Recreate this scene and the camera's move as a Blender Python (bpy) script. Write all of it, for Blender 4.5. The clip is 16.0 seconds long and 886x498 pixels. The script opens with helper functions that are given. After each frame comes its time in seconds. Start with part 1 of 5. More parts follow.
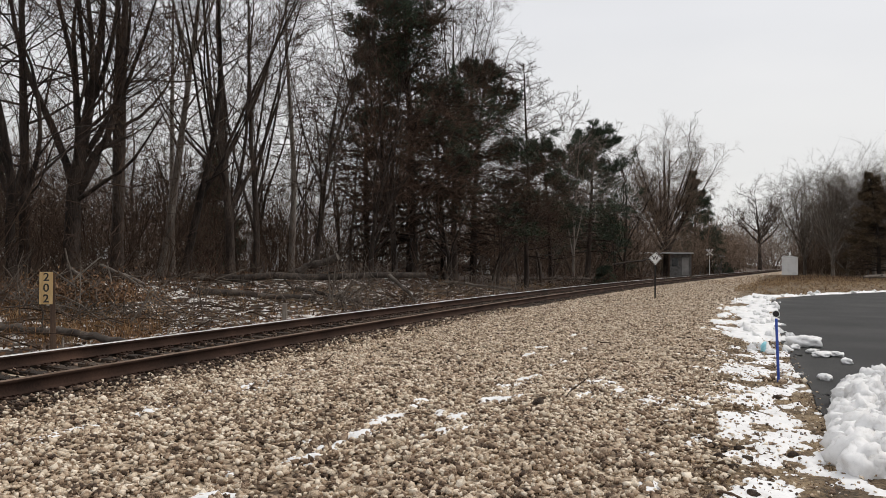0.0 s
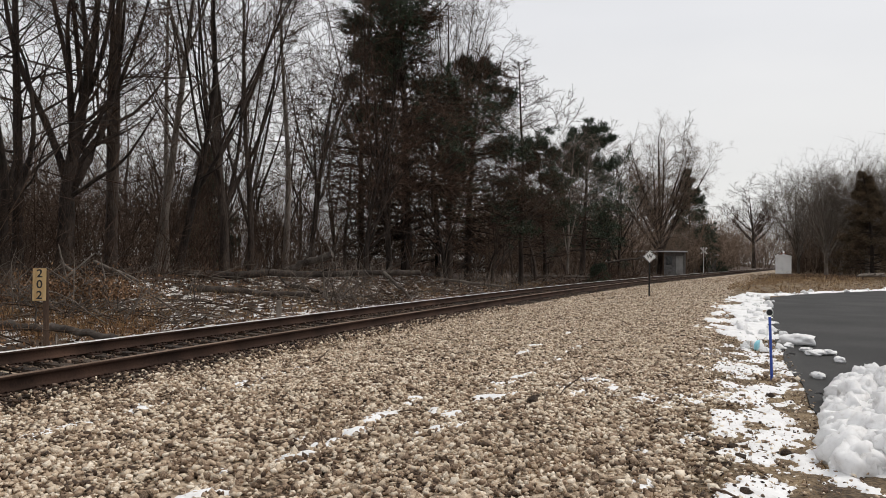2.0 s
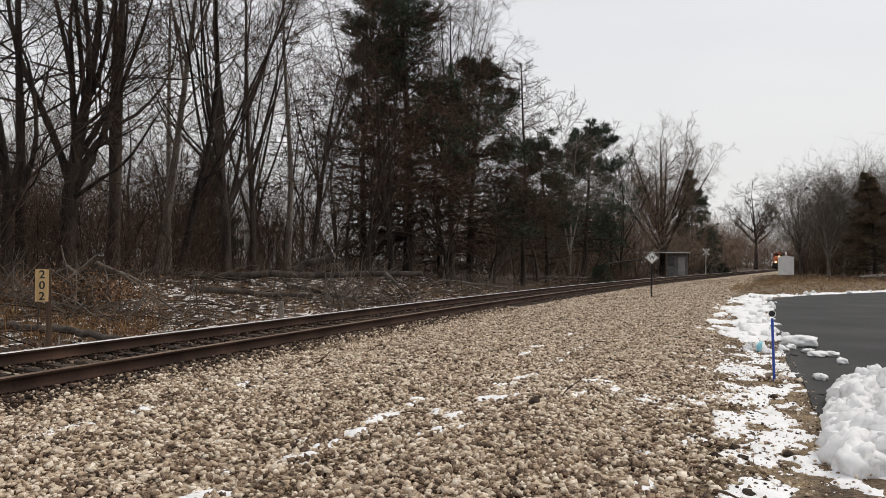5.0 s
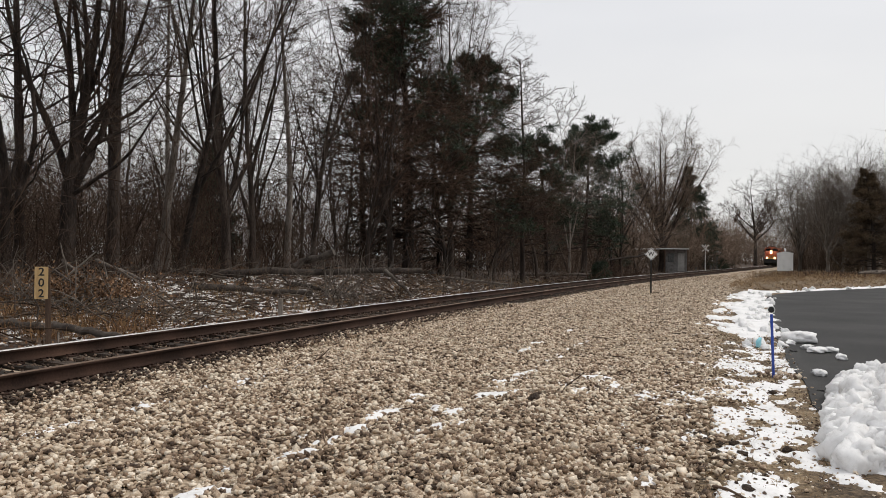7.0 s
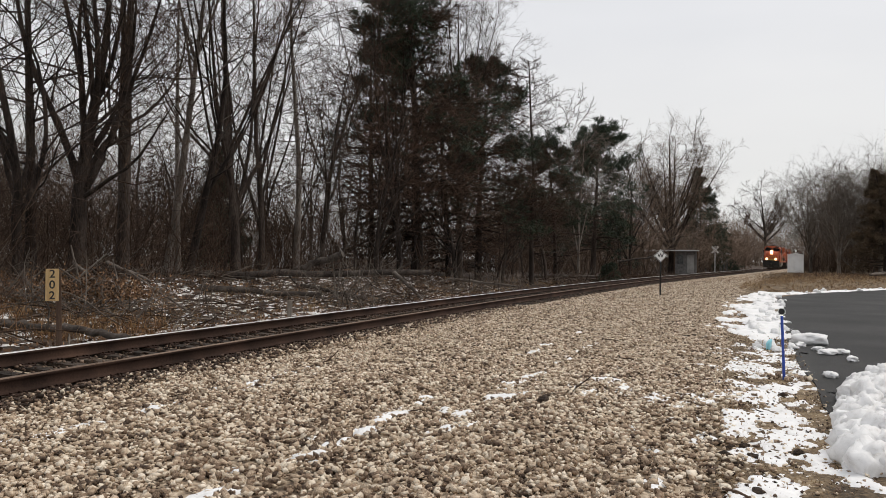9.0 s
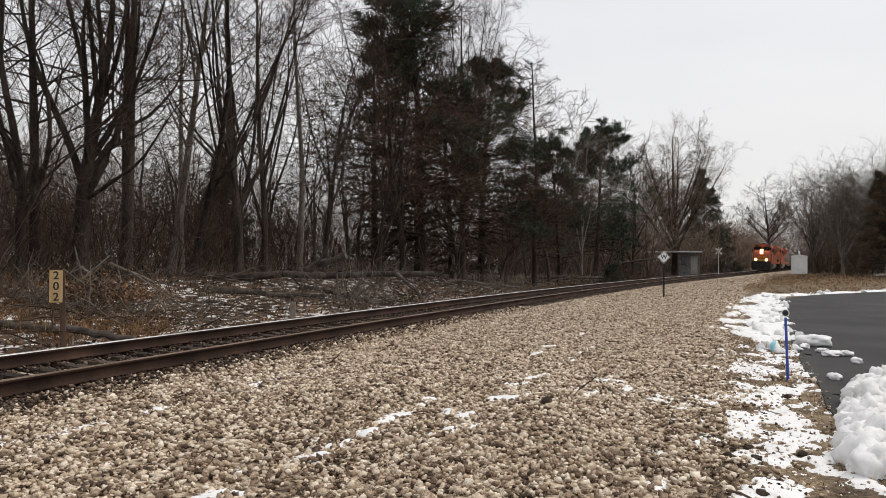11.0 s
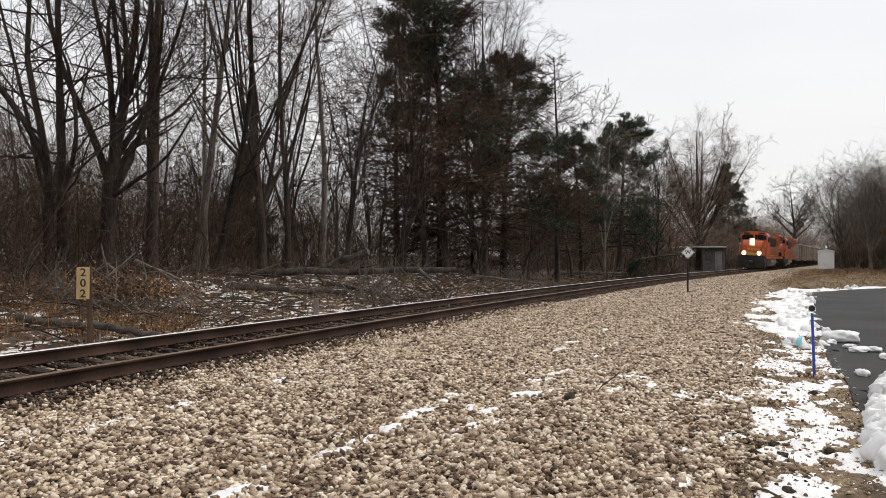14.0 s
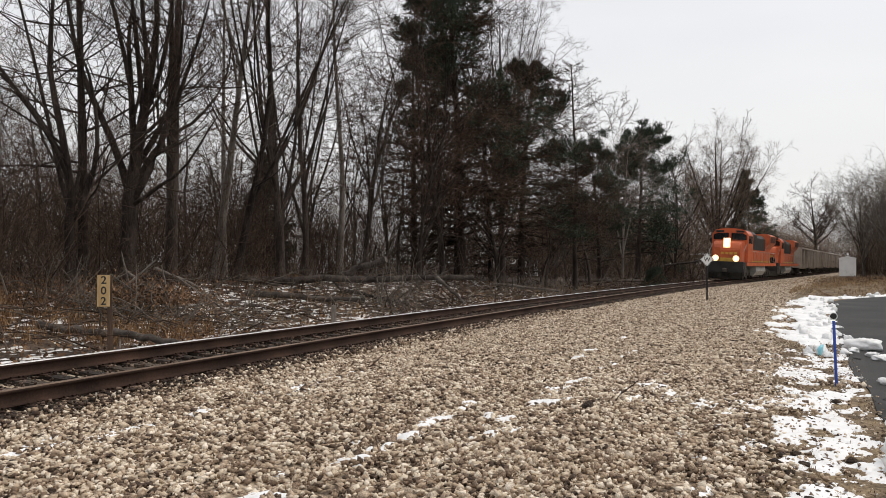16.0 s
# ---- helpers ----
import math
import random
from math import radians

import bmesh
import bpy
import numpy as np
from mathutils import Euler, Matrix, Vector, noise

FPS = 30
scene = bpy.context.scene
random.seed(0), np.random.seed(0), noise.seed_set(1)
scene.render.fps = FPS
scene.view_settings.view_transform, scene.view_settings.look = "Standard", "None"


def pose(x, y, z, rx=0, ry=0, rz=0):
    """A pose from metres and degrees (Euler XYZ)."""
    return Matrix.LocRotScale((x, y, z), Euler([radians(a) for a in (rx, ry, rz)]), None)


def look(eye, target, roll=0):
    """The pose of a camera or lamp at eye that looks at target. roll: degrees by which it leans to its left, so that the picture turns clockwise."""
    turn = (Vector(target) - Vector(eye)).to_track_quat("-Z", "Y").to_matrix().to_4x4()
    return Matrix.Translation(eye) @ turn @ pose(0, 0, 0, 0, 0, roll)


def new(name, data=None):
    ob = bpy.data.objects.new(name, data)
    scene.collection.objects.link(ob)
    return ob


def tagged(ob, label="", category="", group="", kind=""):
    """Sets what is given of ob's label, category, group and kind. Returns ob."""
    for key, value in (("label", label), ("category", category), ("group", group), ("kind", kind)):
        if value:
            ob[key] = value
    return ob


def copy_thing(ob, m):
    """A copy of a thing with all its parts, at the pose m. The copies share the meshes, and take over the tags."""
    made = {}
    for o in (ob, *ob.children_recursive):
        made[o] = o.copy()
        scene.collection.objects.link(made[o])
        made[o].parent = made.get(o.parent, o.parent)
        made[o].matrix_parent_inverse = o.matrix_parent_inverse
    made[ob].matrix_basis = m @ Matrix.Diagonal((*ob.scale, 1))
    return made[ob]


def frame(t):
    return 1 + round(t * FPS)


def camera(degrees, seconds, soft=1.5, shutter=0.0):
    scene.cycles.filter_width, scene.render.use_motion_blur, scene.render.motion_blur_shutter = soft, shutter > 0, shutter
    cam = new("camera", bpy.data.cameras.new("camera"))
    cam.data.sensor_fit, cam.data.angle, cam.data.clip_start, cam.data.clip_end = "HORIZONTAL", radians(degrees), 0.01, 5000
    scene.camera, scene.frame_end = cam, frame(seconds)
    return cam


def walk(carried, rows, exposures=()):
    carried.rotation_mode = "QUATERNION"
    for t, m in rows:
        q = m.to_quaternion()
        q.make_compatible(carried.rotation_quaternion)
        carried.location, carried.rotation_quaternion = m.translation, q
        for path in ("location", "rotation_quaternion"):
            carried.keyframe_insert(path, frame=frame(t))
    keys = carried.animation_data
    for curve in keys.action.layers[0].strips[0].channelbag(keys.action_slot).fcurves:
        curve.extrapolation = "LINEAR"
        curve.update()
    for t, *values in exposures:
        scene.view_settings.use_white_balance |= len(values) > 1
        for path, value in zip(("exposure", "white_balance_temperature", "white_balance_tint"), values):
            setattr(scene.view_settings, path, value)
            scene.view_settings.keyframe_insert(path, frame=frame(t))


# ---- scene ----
EYE = 1.65
SEEN = [
    (0.0, -0.000, 0.848, 0.568), (0.5, 0.103, 0.701, 0.627), (1.0, 0.248, 0.705, 0.698), (1.5, 0.341, 0.729, 0.731),
    (2.0, 0.377, 0.685, 0.743), (2.5, 0.263, 0.649, 0.719), (3.0, 0.026, 0.826, 0.791), (3.5, -0.035, 0.910, 0.849),
    (4.0, 0.123, 0.832, 0.911), (6.5, 0.283, 0.688, 0.627), (7.0, 0.277, 0.527, 0.660), (7.5, 0.268, 0.488, 0.676),
    (8.0, 0.145, 0.473, 0.715), (8.5, -0.148, 0.576, 0.636), (9.0, -0.343, 0.648, 0.613), (11.5, -0.735, 0.830, 0.578),
    (12.0, -1.063, 0.913, 0.580), (12.5, -1.245, 0.586, 0.572), (13.0, -1.323, 0.310, 0.433), (13.5, -1.642, 0.268, 0.382),
    (14.0, -2.120, 0.454, 0.414), (14.5, -2.506, 0.641, 0.407), (15.0, -2.784, 0.792, 0.338), (15.5, -3.071, 0.923, 0.359),
    (16.0, -3.352, 0.976, 0.362),
]


def view(yaw, pitch, roll):
    return pose(0, 0, EYE, 90 + pitch, 0, -yaw) @ pose(0, 0, 0, 0, 0, roll)


cam = camera(57.105, 16.0, soft=0.7)
walk(cam, [(t, view(a, b, c)) for t, a, b, c in SEEN],
     exposures=((0.0, 0.0), (9.0, 0.0), (11.5, 0.08), (13.0, 0.12), (14.0, 0.18), (14.5, 0.18), (15.0, 0.12), (16.0, 0.11)))

# ---- sky and light: a closed overcast, with a soft sun behind it ----
world = bpy.data.worlds.new("overcast")
scene.world = world
world.use_nodes = True
wn, wl = world.node_tree.nodes, world.node_tree.links
wn.clear()
SUN_EL, SUN_AZ = radians(58), radians(70)
sky = wn.new("ShaderNodeTexSky")
sky.sky_type, sky.sun_disc, sky.sun_elevation, sky.sun_rotation = "NISHITA", False, SUN_EL, SUN_AZ
hsv = wn.new("ShaderNodeHueSaturation")
hsv.inputs["Saturation"].default_value = 0.10
hsv.inputs["Value"].default_value = 0.05
coord = wn.new("ShaderNodeTexCoord")
stretch = wn.new("ShaderNodeMapping")
stretch.inputs["Scale"].default_value = (1.0, 1.0, 3.2)
cloud = wn.new("ShaderNodeTexNoise")
cloud.inputs["Scale"].default_value, cloud.inputs["Detail"].default_value = 1.6, 4.0
ramp = wn.new("ShaderNodeValToRGB")
ramp.color_ramp.elements[0].position, ramp.color_ramp.elements[0].color = 0.3, (0.78, 0.795, 0.835, 1)
ramp.color_ramp.elements[1].position, ramp.color_ramp.elements[1].color = 0.72, (0.90, 0.905, 0.93, 1)
mix = wn.new("ShaderNodeMixRGB")
mix.inputs[0].default_value = 0.9
back = wn.new("ShaderNodeBackground")
back.inputs["Strength"].default_value = 1.0
wout = wn.new("ShaderNodeOutputWorld")
wl.new(coord.outputs["Generated"], stretch.inputs["Vector"])
wl.new(stretch.outputs["Vector"], cloud.inputs["Vector"])
wl.new(cloud.outputs["Fac"], ramp.inputs["Fac"])
wl.new(sky.outputs["Color"], hsv.inputs["Color"])
wl.new(hsv.outputs["Color"], mix.inputs[1])
wl.new(ramp.outputs["Color"], mix.inputs[2])
part_z = wn.new("ShaderNodeSeparateXYZ")
low = wn.new("ShaderNodeValToRGB")
low.color_ramp.elements[0].position, low.color_ramp.elements[0].color = 0.0, (1.0, 0.985, 0.925, 1)
low.color_ramp.elements[1].position, low.color_ramp.elements[1].color = 0.28, (1.0, 1.0, 1.0, 1)
tint = wn.new("ShaderNodeMixRGB")
tint.blend_type = "MULTIPLY"
tint.inputs[0].default_value = 1.0
wl.new(coord.outputs["Generated"], part_z.inputs[0])
wl.new(part_z.outputs["Z"], low.inputs["Fac"])
wl.new(mix.outputs["Color"], tint.inputs[1])
wl.new(low.outputs["Color"], tint.inputs[2])
wl.new(tint.outputs["Color"], back.inputs["Color"])
wl.new(back.outputs["Background"], wout.inputs["Surface"])
sun = new("sun", bpy.data.lights.new("sun", "SUN"))
sun.data.energy, sun.data.angle, sun.data.color = 1.5, radians(40), (1.0, 0.93, 0.83)
sun.matrix_world = look((0, 0, 40), (-math.sin(SUN_AZ) * 30, -math.cos(SUN_AZ) * 30, 40 - 30 * math.tan(SUN_EL)))

# ---- materials ----


def material(name, stops, scale=4.0, rough=0.85, bump=0.3, fine=60.0, metal=0.0, island=0.0, perobject=0.0,
             stretch3=(1, 1, 1), spec=0.3, bumpdist=0.02, mottle=0.5):
    """Two scales of noise through a colour ramp, fine relief, and a shift of tone from piece to piece."""
    m = bpy.data.materials.new(name)
    m.use_nodes = True
    n, l = m.node_tree.nodes, m.node_tree.links
    bsdf = n["Principled BSDF"]
    bsdf.inputs["Roughness"].default_value = rough
    bsdf.inputs["Metallic"].default_value = metal
    bsdf.inputs["Specular IOR Level"].default_value = spec
    tc = n.new("ShaderNodeTexCoord")
    mp = n.new("ShaderNodeMapping")
    mp.inputs["Scale"].default_value = stretch3
    l.new(tc.outputs["Object"], mp.inputs["Vector"])
    a = n.new("ShaderNodeTexNoise")
    a.inputs["Scale"].default_value, a.inputs["Detail"].default_value = scale, 5.0
    b = n.new("ShaderNodeTexNoise")
    b.inputs["Scale"].default_value, b.inputs["Detail"].default_value = fine, 3.0
    for t in (a, b):
        l.new(mp.outputs["Vector"], t.inputs["Vector"])
    add = n.new("ShaderNodeMath")
    add.operation = "MULTIPLY_ADD"
    l.new(b.outputs["Fac"], add.inputs[0])
    add.inputs[1].default_value = mottle
    sub = n.new("ShaderNodeMath")
    sub.operation = "SUBTRACT"
    l.new(a.outputs["Fac"], sub.inputs[0])
    sub.inputs[1].default_value = mottle * 0.5
    l.new(sub.outputs[0], add.inputs[2])
    fac = add.outputs[0]
    for amount, kind, socket in ((island, "ShaderNodeNewGeometry", "Random Per Island"), (perobject, "ShaderNodeObjectInfo", "Random")):
        if amount:
            g = n.new(kind)
            s = n.new("ShaderNodeMath")
            s.operation = "MULTIPLY_ADD"
            l.new(g.outputs[socket], s.inputs[0])
            s.inputs[1].default_value = amount
            o = n.new("ShaderNodeMath")
            o.operation = "SUBTRACT"
            l.new(fac, o.inputs[0])
            o.inputs[1].default_value = amount * 0.5
            l.new(o.outputs[0], s.inputs[2])
            fac = s.outputs[0]
    r = n.new("ShaderNodeValToRGB")
    els = r.color_ramp.elements
    while len(els) < len(stops):
        els.new(0.5)
    for e, (p, c) in zip(els, stops):
        e.position, e.color = p, (*c, 1)
    l.new(fac, r.inputs["Fac"])
    l.new(r.outputs["Color"], bsdf.inputs["Base Color"])
    if bump:
        bp = n.new("ShaderNodeBump")
        bp.inputs["Strength"].default_value, bp.inputs["Distance"].default_value = bump, bumpdist
        l.new(b.outputs["Fac"], bp.inputs["Height"])
        l.new(bp.outputs["Normal"], bsdf.inputs["Normal"])
    return m


def glow(name, colour, strength):
    m = bpy.data.materials.new(name)
    m.use_nodes = True
    b = m.node_tree.nodes["Principled BSDF"]
    b.inputs["Emission Color"].default_value = (*colour, 1)
    b.inputs["Emission Strength"].default_value = strength
    return m


STONE = material("ballast_stone", [(0.10, (0.055, 0.035, 0.024)), (0.33, (0.26, 0.180, 0.122)), (0.56, (0.53, 0.412, 0.298)), (0.72, (0.64, 0.54, 0.42)), (0.90, (0.82, 0.72, 0.59))],
                 scale=3.0, fine=45, island=0.75, bump=0.5, bumpdist=0.01)
STONE_PART = material("ballast_stone_single", [(0.10, (0.055, 0.035, 0.024)), (0.33, (0.26, 0.180, 0.122)), (0.56, (0.53, 0.412, 0.298)), (0.72, (0.64, 0.54, 0.42)), (0.90, (0.82, 0.72, 0.59))],
                      scale=9.0, fine=45, perobject=0.75, bump=0.5, bumpdist=0.01)
STONE_DARK = material("rusty_ballast_stone", [(0.15, (0.022, 0.014, 0.010)), (0.5, (0.075, 0.048, 0.034)), (0.9, (0.22, 0.155, 0.115))],
                      scale=3.0, fine=45, island=0.7, bump=0.5, bumpdist=0.01)
# The dark low stop puts the shade between stones into the bed's colour.
GRAVEL = material("ballast_bed", [(0.3, (0.07, 0.048, 0.032)), (0.5, (0.34, 0.26, 0.182)), (0.72, (0.62, 0.515, 0.395))],
                  scale=2.2, fine=14, bump=0.9, bumpdist=0.05, mottle=1.0)
SOIL = material("leaf_litter_soil", [(0.3, (0.020, 0.013, 0.010)), (0.5, (0.055, 0.036, 0.025)), (0.68, (0.11, 0.074, 0.048))],
                scale=0.9, fine=9, bump=0.8, bumpdist=0.05, mottle=0.8)
TURF = material("dead_winter_turf", [(0.3, (0.045, 0.03, 0.018)), (0.5, (0.15, 0.105, 0.062)), (0.7, (0.29, 0.215, 0.13))],
                scale=2.6, fine=26, bump=0.8, bumpdist=0.03, mottle=0.8)
ASPHALT = material("wet_asphalt", [(0.3, (0.010, 0.0095, 0.009)), (0.5, (0.021, 0.020, 0.0195)), (0.75, (0.046, 0.044, 0.042))],
                   scale=0.35, fine=160, rough=0.7, spec=0.2, bump=0.25, bumpdist=0.004, mottle=0.35, stretch3=(1, 1, 1))
SNOW = material("old_snow", [(0.25, (0.60, 0.585, 0.57)), (0.42, (0.77, 0.765, 0.765)), (0.7, (0.86, 0.857, 0.857))],
                scale=2.2, fine=28, rough=0.6, bump=0.28, bumpdist=0.02, mottle=0.35)
SNOW_DIRTY = material("gritty_snow", [(0.25, (0.26, 0.22, 0.18)), (0.45, (0.60, 0.58, 0.55)), (0.7, (0.80, 0.80, 0.80))],
                      scale=2.6, fine=30, rough=0.65, bump=0.6, bumpdist=0.02, mottle=0.5)
RAIL_RUST = material("rusted_rail_steel", [(0.3, (0.020, 0.012, 0.009)), (0.55, (0.045, 0.026, 0.019)), (0.8, (0.08, 0.046, 0.032))],
                     scale=1.2, fine=40, spec=0.12, rough=0.9, bump=0.3, bumpdist=0.004)
RAIL_HEAD = material("worn_rail_head", [(0.3, (0.52, 0.50, 0.48)), (0.7, (0.74, 0.73, 0.72))], scale=1.0, fine=30, rough=0.5, metal=1.0, bump=0.1, bumpdist=0.002)
RAIL_DULL = material("dull_brown_rail_head", [(0.3, (0.10, 0.065, 0.045)), (0.7, (0.22, 0.155, 0.115))], scale=1.0, fine=30, rough=0.6, bump=0.1, bumpdist=0.002, spec=0.2)
TIE_WOOD = material("creosoted_tie", [(0.3, (0.018, 0.013, 0.010)), (0.55, (0.05, 0.036, 0.027)), (0.8, (0.10, 0.075, 0.055))],
                    scale=2.0, fine=18, rough=0.9, bump=0.7, stretch3=(1, 6, 6), perobject=0.4)
BARK = material("grey_brown_bark", [(0.25, (0.014, 0.010, 0.008)), (0.5, (0.042, 0.031, 0.025)), (0.8, (0.10, 0.078, 0.064))],
                scale=2.0, fine=16, rough=0.95, bump=0.9, bumpdist=0.03, stretch3=(1.6, 1.6, 0.35), perobject=0.3)
BARK_PALE = material("pale_bare_wood", [(0.25, (0.06, 0.05, 0.042)), (0.5, (0.15, 0.125, 0.105)), (0.8, (0.27, 0.24, 0.21))],
                     scale=2.0, fine=14, rough=0.9, bump=0.7, bumpdist=0.03, stretch3=(1.6, 1.6, 0.35), perobject=0.3)
TWIG = material("brown_twigs", [(0.25, (0.026, 0.017, 0.012)), (0.5, (0.062, 0.041, 0.030)), (0.8, (0.125, 0.086, 0.064))],
                scale=1.5, fine=12, rough=0.95, bump=0, island=0.5, spec=0.1)
TWIG_RED = material("reddish_twigs", [(0.25, (0.036, 0.022, 0.016)), (0.5, (0.086, 0.054, 0.039)), (0.8, (0.165, 0.108, 0.080))],
                    scale=1.5, fine=12, rough=0.95, bump=0, island=0.5, spec=0.1)
TWIG_BROWN = material("tan_brown_twigs", [(0.25, (0.075, 0.052, 0.038)), (0.5, (0.15, 0.108, 0.080)), (0.8, (0.24, 0.182, 0.14))],
                      scale=1.5, fine=12, rough=0.95, bump=0, island=0.5, spec=0.1)
TWIG_PALE = material("grey_twigs", [(0.25, (0.065, 0.052, 0.042)), (0.5, (0.13, 0.108, 0.09)), (0.8, (0.21, 0.18, 0.155))],
                     scale=1.5, fine=12, rough=0.95, bump=0, island=0.5, spec=0.1)
NEEDLE = material("pine_needles", [(0.25, (0.012, 0.020, 0.012)), (0.5, (0.030, 0.048, 0.027)), (0.8, (0.050, 0.066, 0.036))],
                  scale=0.8, fine=9, rough=0.6, bump=0, island=0.6)
NEEDLE_BROWN = material("winter_browned_needles", [(0.25, (0.035, 0.026, 0.016)), (0.5, (0.085, 0.060, 0.034)), (0.8, (0.15, 0.10, 0.06))],
                        scale=0.8, fine=9, rough=0.8, bump=0, island=0.6)
GRASS = material("dry_grass", [(0.2, (0.085, 0.048, 0.022)), (0.5, (0.23, 0.14, 0.07)), (0.85, (0.40, 0.28, 0.155))],
                 scale=1.0, fine=8, rough=0.9, bump=0, island=0.7)
GRASS_RUSTY = material("rusty_dead_grass", [(0.2, (0.075, 0.036, 0.015)), (0.5, (0.21, 0.11, 0.048)), (0.85, (0.38, 0.23, 0.115))],
                       scale=1.0, fine=8, rough=0.9, bump=0, island=0.7)
LEAF = material("dead_leaves", [(0.2, (0.06, 0.034, 0.02)), (0.5, (0.16, 0.085, 0.045)), (0.85, (0.30, 0.18, 0.10))],
                scale=1.0, fine=8, rough=0.9, bump=0, island=0.8)

# ---- the track's line: straight, a right-hand curve of 589 m, straight again ----
S = np.arange(-300.0, 900.0, 0.25)
CURVE = np.where(S < -40, 0.0, 0.001697 * np.clip((75.32 + 15 - S) / 30, 0, 1))
HEAD = np.cumsum(CURVE) * 0.25
HEAD += 0.322545 - np.interp(0, S, HEAD)
LX, LY = np.cumsum(np.sin(HEAD)) * 0.25, np.cumsum(np.cos(HEAD)) * 0.25
LX += -8.389 * math.cos(0.322545) - np.interp(0, S, LX)
LY += 8.389 * math.sin(0.322545) - np.interp(0, S, LY)
RAIL_TOP = EYE - 1.393


def at(s, u):
    """Plan place s metres along the line and u metres to its right."""
    h = np.interp(s, S, HEAD)
    return np.interp(s, S, LX) + u * np.cos(h), np.interp(s, S, LY) - u * np.sin(h)


def along(x, y):
    """s and u of a plan place."""
    j = int(np.argmin((LX - x) ** 2 + (LY - y) ** 2))
    return S[j], (x - LX[j]) * math.cos(HEAD[j]) - (y - LY[j]) * math.sin(HEAD[j])


def wob(a, b, k=1.0):
    return np.sin(a * 1.7 * k + 1.3 * np.sin(b * 0.9 * k)) * 0.5 + np.sin(b * 2.3 * k + 0.7 * np.sin(a * 2.9 * k)) * 0.35 + np.sin((a + b) * 4.1 * k) * 0.15


def lattice(i, j, seed):
    h = np.sin(i * 127.1 + j * 311.7 + seed * 74.7) * 43758.5453
    return h - np.floor(h)


def fractal(a, b, seed=0, octaves=5):
    """Fractal value noise, about -1 to 1."""
    total, amp = 0.0, 0.62
    for o in range(octaves):
        i, j = np.floor(a), np.floor(b)
        x, y = a - i, b - j
        x, y = x * x * (3 - 2 * x), y * y * (3 - 2 * y)
        n = (lattice(i, j, seed + o) * (1 - x) + lattice(i + 1, j, seed + o) * x) * (1 - y) + (lattice(i, j + 1, seed + o) * (1 - x) + lattice(i + 1, j + 1, seed + o) * x) * y
        total = total + amp * (2 * n - 1)
        a, b, amp = a * 2.03 + 7.1, b * 2.03 + 3.3, amp * 0.6
    return total


def smooth(a, b, v):
    w = np.clip((v - a) / (b - a), 0, 1)
    return w * w * (3 - 2 * w)


def height(s, u):
    """The ground's height: ballast crown, level bench, lower lot, ditch and wooded bank."""
    s, u = np.asarray(s, float), np.asarray(u, float)
    z = (0.010 + 0.059 * np.clip(0.755 - u, 0, 2.3) / 1.51) * (1 - smooth(1.5, 2.7, np.abs(u)))
    right = -0.11 * smooth(7.6, 9.2, u) + 0.018 * wob(s, u, 0.8) * smooth(2, 3, u) * (1 - smooth(9, 9.6, u))
    right -= 0.03 * np.exp(-((u - 5.0) / 0.16) ** 2) + 0.03 * np.exp(-((u - 5.7) / 0.16) ** 2)
    right += 0.07 * np.exp(-((u - 6.6) / 0.55) ** 2) * (1 - smooth(7, 14, s))
    right += 0.30 * smooth(50, 62, s - 2.2 * np.clip(u - 9.5, 0, 60)) * smooth(7, 10, u)
    left = -0.30 * smooth(1.8, 4.0, -u) + (1.20 - 0.95 * smooth(25, 95, s)) * smooth(5.0, 13.0, -u) + 0.10 * wob(s, u, 0.35) * smooth(3.5, 6, -u)
    left += 0.012 * np.clip(-u - 13, 0, 80)
    return z + np.where(u > 0, right, left)


def ground(x, y):
    s, u = along(x, y)
    return float(height(s, u))


def spot(px, distance):
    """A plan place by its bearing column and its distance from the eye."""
    a = math.atan((px - 784) / 1441)
    return distance * math.sin(a), distance * math.cos(a)


# ---- mesh helpers ----


def mesh_of(name, verts, faces, mats, smooth_shade=False, index=None):
    """A mesh out of vertex and (same-sided) face arrays."""
    me = bpy.data.meshes.new(name)
    verts, faces = np.asarray(verts, np.float32), np.asarray(faces, np.int32)
    k = faces.shape[1]
    me.vertices.add(len(verts))
    me.vertices.foreach_set("co", verts.ravel())
    me.loops.add(faces.size)
    me.loops.foreach_set("vertex_index", faces.ravel())
    me.polygons.add(len(faces))
    me.polygons.foreach_set("loop_start", np.arange(0, faces.size, k, dtype=np.int32))
    if smooth_shade:
        me.polygons.foreach_set("use_smooth", np.ones(len(faces), bool))
    for m in (mats if isinstance(mats, (list, tuple)) else [mats]):
        me.materials.append(m)
    if index is not None:
        me.polygons.foreach_set("material_index", np.asarray(index, np.int32))
    me.update(calc_edges=True)
    me.validate()
    return me


def part(name, bm, mat, parent, label="", m=None):
    """Links a bmesh, or a ready mesh, as one mesh object under a thing."""
    if isinstance(bm, bmesh.types.BMesh):
        me = bpy.data.meshes.new(name)
        bm.to_mesh(me)
        bm.free()
        me.materials.append(mat)
    else:
        me = bm
    ob = new(name, me)
    ob.parent = parent
    if m is not None:
        ob.matrix_basis = m
    if label:
        ob["label"] = label
    return ob


def thing(name, m, label, category, group="", kind=""):
    ob = new(name)
    ob.matrix_basis = m
    return tagged(ob, label, category, group, kind)


